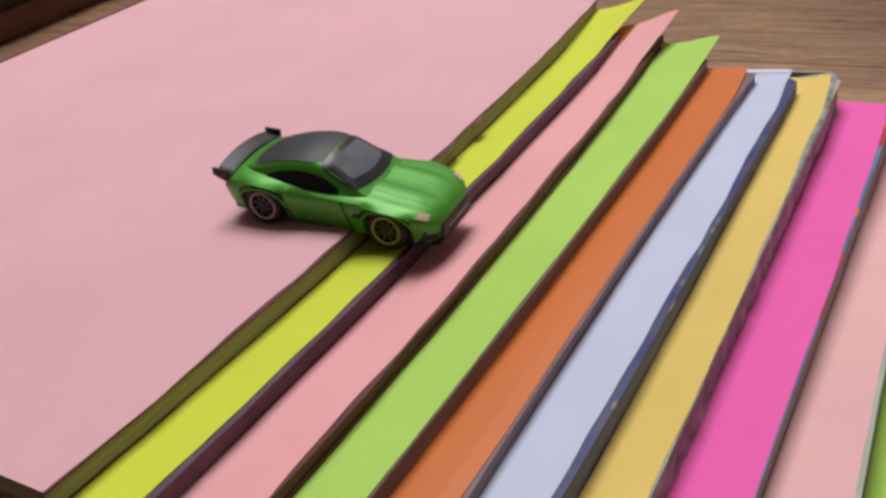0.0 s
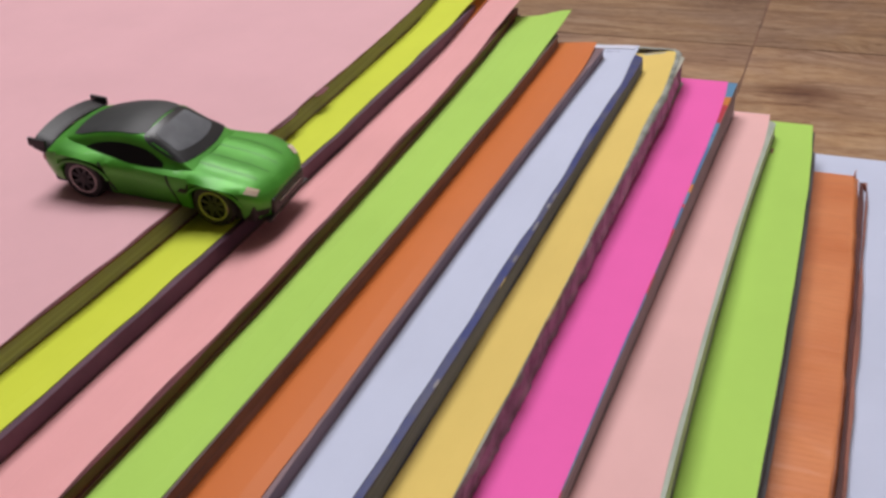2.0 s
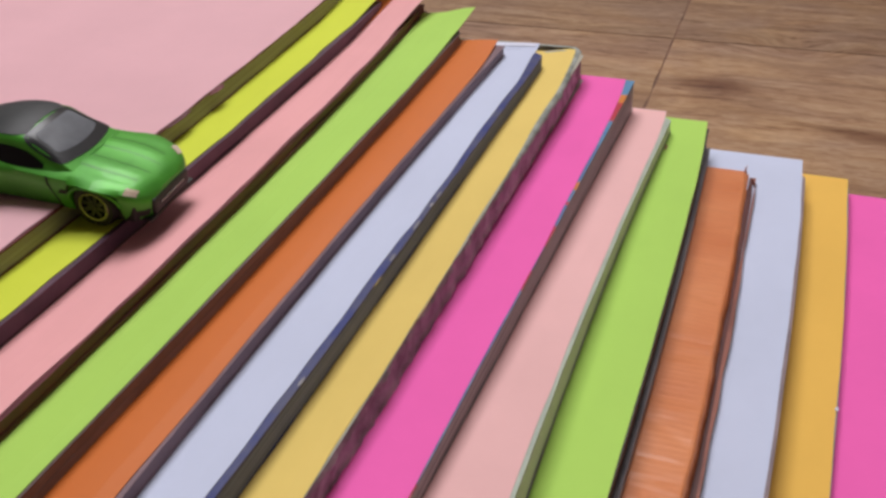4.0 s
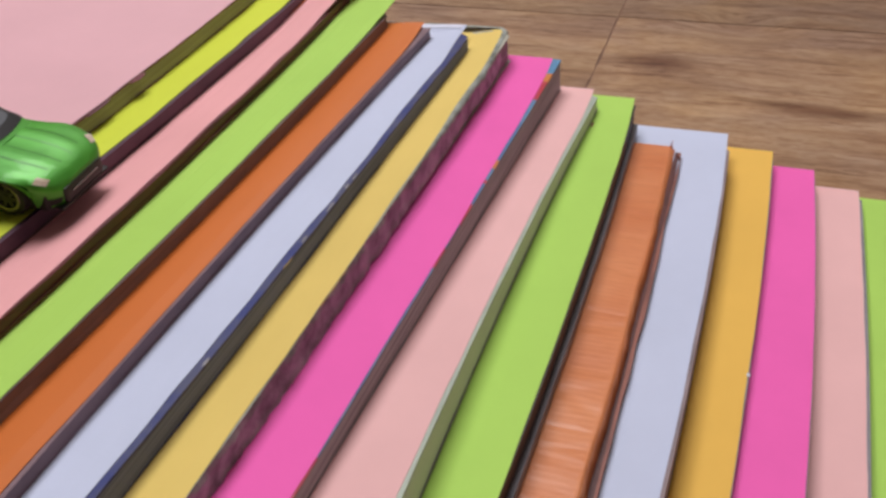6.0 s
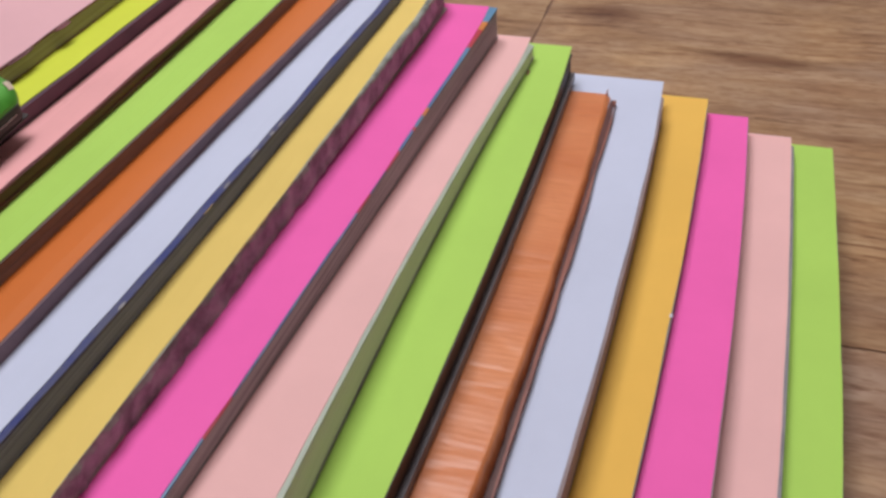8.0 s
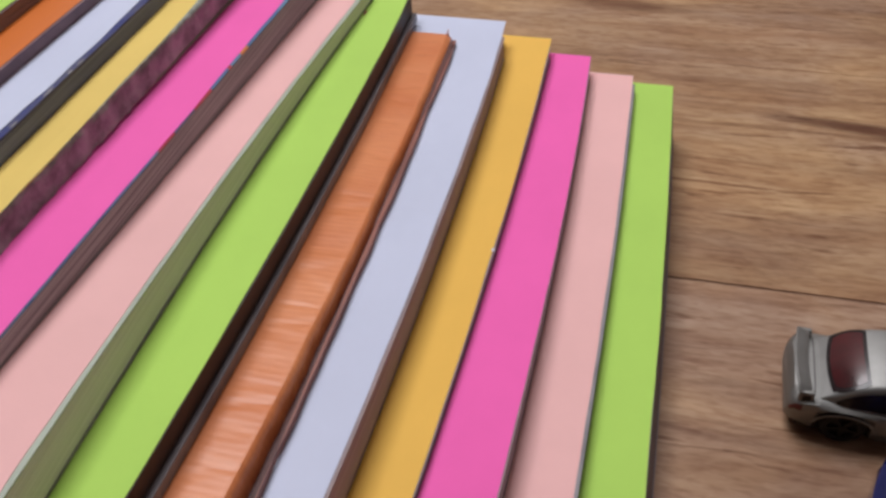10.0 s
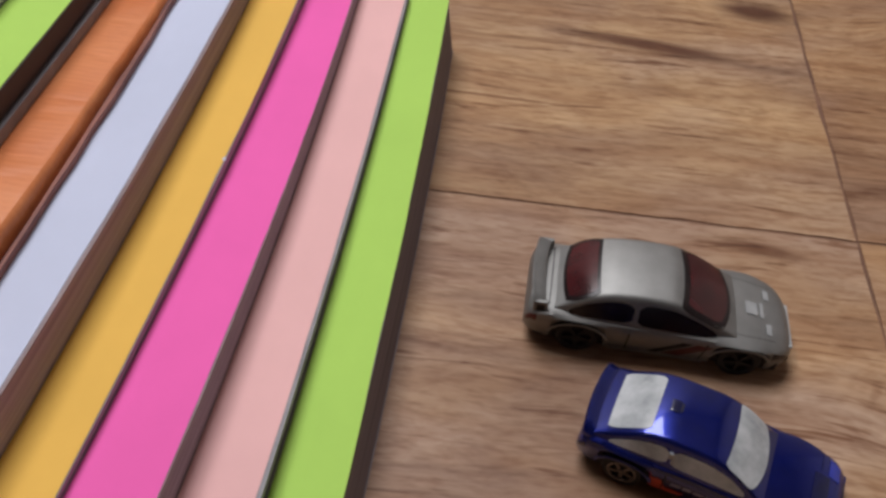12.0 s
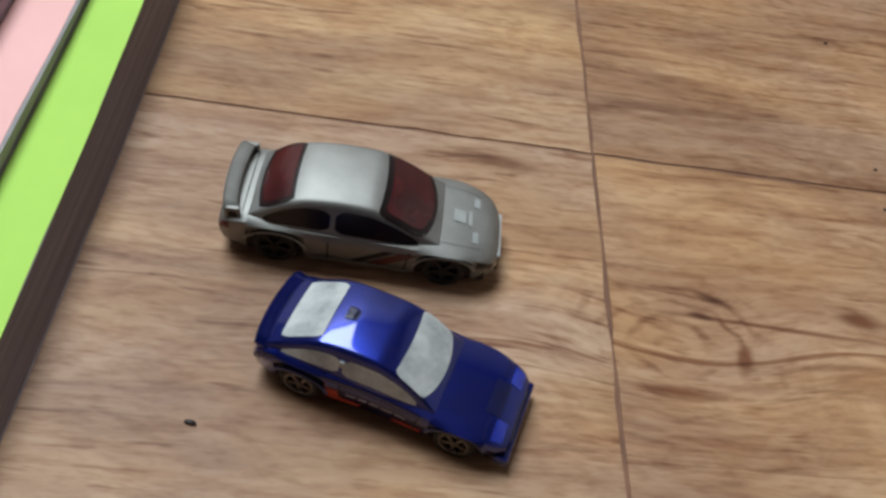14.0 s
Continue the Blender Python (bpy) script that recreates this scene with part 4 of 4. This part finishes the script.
    part("boot_line", sh.deck_patch(-31.6, -31.3, -0.8, 0.8, 0.1), SEAM, car)
    part("bumper_trim", mbox(37.0, 38.1, -8.0, 8.0, 7.6, 8.5, 0.3), SILVER_PRINT, car, "bright silver bumper edge")
    part("hood_vent", sh.deck_patch(24.0, 27.4, -0.16, 0.16, 0.25), SILVER_PRINT, car)
    part("hood_vent", sh.deck_patch(28.2, 29.2, -0.2, 0.2, 0.25), SILVER_PRINT, car)
    part("grille", mbox(36.2, 37.9, -5.4, 5.4, 3.6, 8.0, 0.4), BLACK_PLASTIC, car)
    return car


def blue_car():
    car = empty("toy_car", "glossy blue die-cast toy hatchback with pale windows", "toy car", "toy cars")
    sh = Shell(width=[(-33.5, 11.6), (-32.5, 12.8), (-28, 13.6), (-18, 14.2), (0, 13.4), (18, 14.0), (27, 13.4), (31.5, 12.2), (33.5, 10.6)],
               top=[(-33.5, 10.6), (-32, 14.2), (-26, 15.4), (0, 14.6), (8, 13.6), (18, 12.6), (28, 11.2), (32, 9.8), (33.5, 8.4)],
               shoulder=[(-33.5, 9.4), (-31, 12.8), (-24, 13.6), (0, 12.8), (10, 12.2), (22, 11.0), (31, 9.2), (33.5, 7.8)],
               rocker=[(-33.5, 4.6), (-28, 3.2), (0, 2.6), (24, 2.6), (33.5, 3.0)],
               axles=(-20.0, 21.0), wheel_r=5.6, arch=7.1,
               roof=[(-30.5, 14.6), (-27, 16.2), (-16, 21.6), (-10, 22.2), (-2, 22.0), (3.0, 20.6), (14.5, 12.6)],
               belt=[(-30.5, 14.0), (0, 13.0), (13.5, 12.2)], cab_w=[(-30.5, 11.8), (-16, 12.8), (0, 12.7), (14.5, 11.6)], inset=3.0, crown=0.6, corner=1.6)
    finish(car, sh, BLUE_PAINT, (CHROME_DARK, 5, BLACK_PLASTIC))
    sharp_smooth(part("windscreen", sh.top_glass(3.4, 13.2, 0.90, bend=2.0, power=7.0), MILK, car, "milky windscreen"))
    sharp_smooth(part("rear_window", sh.top_glass(-27.4, -16.8, 0.76, bend=0.2, power=7.0), MILK, car, "milky sloping rear window"))
    for sign in (-1, 1):
        sharp_smooth(part("side_window", sh.side_glass(-25.6, -10.6, sign, 0.22, 0.90, power=10.0), MILK, car))
        sharp_smooth(part("side_window", sh.side_glass(-9.6, 9.6, sign, 0.20, 0.90, power=12.0), MILK, car))
        part("belt_band", sh.side_patch(-30.0, 12.0, 0.90, 1.0, sign, 0.0, 0.22, 30), SEAM_BLUE, car, "dark blue band under the windows")
        sharp_smooth(part("wheel_arch_lip", arch_lip(sh, sh.axles[0], sign), BLUE_PAINT, car))
        sharp_smooth(part("wheel_arch_lip", arch_lip(sh, sh.axles[1], sign), BLUE_PAINT, car))
        part("window_post", mbox(-10.6, -9.5, sign * 11.6 - 0.3, sign * 11.6 + 0.3, 13.0, 19.0, 0.1), MILK, car)
        part("door_line", sh.side_patch(-9.6, -9.2, 0.05, 0.98, sign), SEAM, car)
        part("door_line", sh.side_patch(10.4, 10.8, 0.05, 0.9, sign, 1.0), SEAM, car)
        part("print_band", sh.side_patch(-12.5, -4.0, 0.10, 0.28, sign, 1.0), ORANGE_PRINT, car, "orange arrow print")
        part("print_band", sh.side_patch(-12.5, -9.0, 0.10, 0.62, sign, -2.0, 0.12), ORANGE_PRINT, car, "orange arrow print")
        part("print_band", sh.side_patch(4.5, 12.0, 0.08, 0.26, sign, 1.0), ORANGE_PRINT, car, "orange arrow print")
        for a, b in ((-7.6, -5.0), (-4.4, -2.2), (-1.6, 1.0), (1.6, 4.6), (5.2, 8.0)):
            part("print_mark", sh.side_patch(a, b, 0.50, 0.66, sign, 0.4, 0.12, 3), WHITE_PRINT, car, "pale unreadable side print")
        part("headlight", sh.deck_patch(29.0, 32.0, sign * 0.45, sign * 0.92, 0.15), BLUE_LAMP, car, "light blue headlamp")
        part("tail_light", sh.side_patch(-33.4, -31.0, 0.55, 0.9, sign, 0, 0.12), SEAM_BLUE, car)
        part("lamp_seam", sh.deck_patch(27.0, 27.3, sign * 0.5, sign * 0.92, 0.12), SEAM_BLUE, car)
    sharp_smooth(part("spoiler", wing(-33.9, -30.2, 12.4, 15.6, 0.5, 1.1), BLUE_PAINT, car))
    part("boot_seam", sh.deck_patch(-30.2, -29.9, -0.82, 0.82, 0.12), SEAM, car)
    part("hood_vent", sh.deck_patch(25.5, 29.5, -0.4, 0.4, 0.14), SEAM_BLUE, car, "dark blue hood vent")
    part("roof_scoop", mbox(-14.0, -11.2, -2.0, 2.0, 21.8, 23.1, 0.6), SEAM_BLUE, car, "small blue roof scoop")
    part("scoop_mouth", mbox(-11.2, -10.8, -1.4, 1.4, 22.4, 23.0, 0.1), SEAM, car)
    part("grille", mbox(32.4, 33.9, -7.5, 7.5, 6.2, 8.2, 0.3), BLACK_PLASTIC, car)
    part("front_bumper", mbox(31.0, 35.0, -12.4, 12.4, 2.4, 5.2, 0.8), BLUE_PAINT, car)
    return car


def green_car():
    car = empty("toy_car", "bright green toy coupe with black rear wing on a book edge", "toy car", "toy cars")
    sh = Shell(width=[(-35, 11.0), (-34, 13.0), (-30, 14.8), (-20, 15.6), (-4, 14.4), (10, 14.4), (19.5, 15.3), (27, 14.2), (31.0, 11.6), (32.8, 8.0)],
               top=[(-35, 9.5), (-33.4, 12.6), (-28, 14.6), (-10, 14.8), (2, 14.2), (14, 13.6), (23, 12.8), (28.5, 11.6), (31.6, 10.2), (32.8, 8.8)],
               shoulder=[(-35, 8.4), (-33, 11.4), (-24, 13.0), (-10, 12.2), (6, 12.0), (19, 12.0), (27.4, 10.8), (31.4, 9.0), (32.8, 8.0)],
               rocker=[(-35, 5.0), (-29, 3.2), (0, 2.4), (28, 2.4), (32.8, 3.0)],
               axles=(-20.5, 18.8), wheel_r=6.1, arch=7.5,
               roof=[(-32, 12.6), (-25, 15.8), (-16, 19.0), (-8, 20.2), (-2.5, 19.8), (2.5, 17.9), (12.0, 13.0)],
               belt=[(-32, 12.2), (-10, 12.8), (12, 12.6)], cab_w=[(-32, 8.6), (-22, 12.2), (-6, 12.9), (6, 12.4), (12, 11.2)], inset=3.6, crown=1.0, corner=2.8, ridge=0.35)
    finish(car, sh, GREEN_PAINT, (BLACK_PLASTIC, 8, BLACK_PLASTIC))
    sharp_smooth(part("roof_panel", sh.top_glass(-26.0, -2.8, 0.9, bend=0.4), ROOF_BLACK, car, "smooth black roof"))
    sharp_smooth(part("windscreen", sh.top_glass(-2.2, 11.0, 0.97, out=0.16, bend=2.2), BLACK_GLASS, car, "black framed windscreen"))
    sharp_smooth(part("windscreen_pane", sh.top_glass(-0.2, 8.4, 0.76, out=0.28, bend=1.8), SLATE, car, "slate grey glossy pane"))
    for sign in (-1, 1):
        sharp_smooth(part("side_window", sh.side_glass(-20.0, 3.6, sign, v0=0.0, v1=0.98, power=5.0), BLACK_GLASS, car))
        part("door_line", sh.side_patch(-13.4, -12.6, 0.08, 1.0, sign, -3.0), SEAM, car)
        part("door_line", sh.side_patch(6.2, 6.9, 0.03, 1.0, sign, -2.5), SEAM, car)
        part("side_vent", sh.side_patch(8.6, 12.2, 0.55, 0.72, sign, 1.4), SEAM, car)
        part("headlight", sh.deck_patch(27.4, 30.2, sign * 0.82, sign * 1.0, 0.2), LAMP, car, "pale orange headlamp")
        sharp_smooth(part("wheel_arch_lip", arch_lip(sh, sh.axles[0], sign), GREEN_PAINT, car))
        sharp_smooth(part("wheel_arch_lip", arch_lip(sh, sh.axles[1], sign), GREEN_PAINT, car))
        # Shade of the hood's ridges, laid on as darker green stripes.
        part("hood_crease", sh.deck_patch(10.0, 28.0, sign * 0.50, sign * 0.55, 0.05, 18), GREEN_CREASE_SHADE, car, "hood crease shade painted in darker green")
        part("hood_crease", sh.deck_patch(10.0, 29.0, sign * 0.16, sign * 0.20, 0.05, 18), GREEN_CREASE_SHADE, car, "hood crease shade painted in darker green")
        part("air_intake", sh.side_patch(29.2, 32.0, 0.10, 0.42, sign, 0.4, 0.12), SEAM, car)
        part("tail_light", sh.side_patch(-34.8, -32.0, 0.66, 0.9, sign, 0, 0.12), RED_LAMP, car)
        part("wing_upright", mbox(-33.0, -29.4, sign * 8.4 - 0.5, sign * 8.4 + 0.5, 10.0, 13.6, 0.2), BLACK_PLASTIC, car)
        part("wing_endplate", mbox(-37.0, -31.6, sign * 13.6 - 0.4, sign * 13.6 + 0.4, 12.4, 14.8, 0.2), BLACK_PLASTIC, car)
    sharp_smooth(part("wing_blade", wing(-37.2, -31.6, 13.8, 14.6, 1.5, 1.0), BLACK_PLASTIC, car))
    part("grille", mbox(30.6, 33.3, -8.8, 8.8, 3.0, 7.8, 0.9), BLACK_PLASTIC, car, "wide black grille")
    part("grille_bar", mbox(33.0, 33.6, -6.0, 6.0, 5.4, 5.9, 0.15), CHROME_DARK, car)
    part("front_splitter", mbox(28.0, 33.2, -11.0, 11.0, 2.0, 2.9, 0.4), BLACK_PLASTIC, car)
    return car


grey = grey_car()
grey.matrix_world = pose(0.0785, -0.1375, 0.0001, 0, 0, -2.0) @ Matrix.Scale(1.015, 4)
blue = blue_car()
blue.matrix_world = pose(0.0903, -0.1862, 0.0001, 0, 0, -17.5) @ Matrix.Scale(0.975, 4)
green = green_car()
green.matrix_world = pose(-0.2578, -0.1792, 0.1102, 0, 6.2, 4.3) @ Matrix.Scale(0.965, 4)

# ---- things at the rim ----
stool = empty("footstool", "dark brown leather footstool standing on the floor", "footstool")
part("cushion", box(-1.46, -0.935, -0.45, 0.75, 0.028, 0.30, 0.03, 4), DARK_LEATHER, stool, smooth=True)
part("base", box(-1.44, -0.955, -0.43, 0.73, 0.0, 0.029, 0.004, 2), BROWN_LEATHER, stool, "brown plinth")
crumb = bmesh.new()
bmesh.ops.create_icosphere(crumb, subdivisions=2, radius=1.0, matrix=pose(0.0437, -0.2036, 0.0005, 0, 0, -12) @ Matrix.Diagonal((0.0016, 0.0007, 0.0006, 1)))
for v in crumb.verts:
    v.co += 0.0003 * noise.noise_vector(v.co * 900)
tagged(part("crumb", crumb, COVERS["black"]), "tiny dark brown crumb lying on the floor", "crumb", "specks on the floor")
for cx, cy in ((0.2515, -0.0052), (0.2511, -0.0784), (0.2488, -0.0979)):
    bit = bmesh.new()
    bmesh.ops.create_icosphere(bit, subdivisions=1, radius=1.0, matrix=pose(cx, cy, 0.0003) @ Matrix.Diagonal((0.0008, 0.0006, 0.0004, 1)))
    tagged(part("crumb", bit, COVERS["black"]), "tiny dark brown crumb lying on the floor", "crumb", "specks on the floor")
# ---- floor tiles ----
TILE, TILE_LONG = 0.2995, 0.309
# Tone by tile: the far row (iy 1) is set clearly darker.
TONES = {(-1, 0): (0.872, 0.876, 0.866), (-1, -1): (0.890, 0.912, 0.968), (0, 0): (0.880, 0.860, 0.830), (0, -1): (0.892, 0.874, 0.862), (-2, 0): (0.790, 0.786, 0.790), (-2, 1): (0.640, 0.636, 0.630), (-1, 1): (0.640, 0.632, 0.620)}
dice = random.Random(4)
tile_mesh = None


def ragged_tile(h, long, steps=36):
    """A tile whose edges waver by parts of a millimetre."""
    ring = []
    for side in range(4):
        for k in range(steps):
            u = -h + 2 * h * k / steps
            inset = 0.0007 * (0.5 + noise.noise((u * 60, side * 7.3, 1.0)) + 0.5 * noise.noise((u * 260, side * 3.1, 5.0)))
            v, k2 = h - max(inset, 0.0), long / h
            x, y = ((u, -v), (v, u), (-u, v), (-v, -u))[side]
            ring.append((x, y * k2))
    bm = bmesh.new()
    face = bm.faces.new([bm.verts.new((x, y, 0.0)) for x, y in ring])
    low = bmesh.ops.extrude_face_region(bm, geom=[face])
    bmesh.ops.translate(bm, vec=(0, 0, -0.006), verts=[v for v in low["geom"] if isinstance(v, bmesh.types.BMVert)])
    bmesh.ops.recalc_face_normals(bm, faces=bm.faces[:])
    return bm


for ix in range(-6, 7):
    for iy in range(-6, 7):
        cx, cy = 0.1497 + (ix + 0.5) * TILE, -0.0897 + (iy + 0.5) * TILE_LONG
        if not (X0 < cx < X1 and Y0 < cy < Y1):
            continue
        if tile_mesh is None:
            t = part("tile", ragged_tile(TILE / 2 - 0.0003, TILE_LONG / 2 - 0.0003), WOOD, floor)
            tile_mesh = t.data
        else:
            t = new("tile", tile_mesh)
            t.parent = floor
        t.location = (cx, cy, 0)
        shade = dice.uniform(0.66, 0.92)
        t.color = (*TONES.get((ix, iy), (shade, shade, shade)), 1.0)
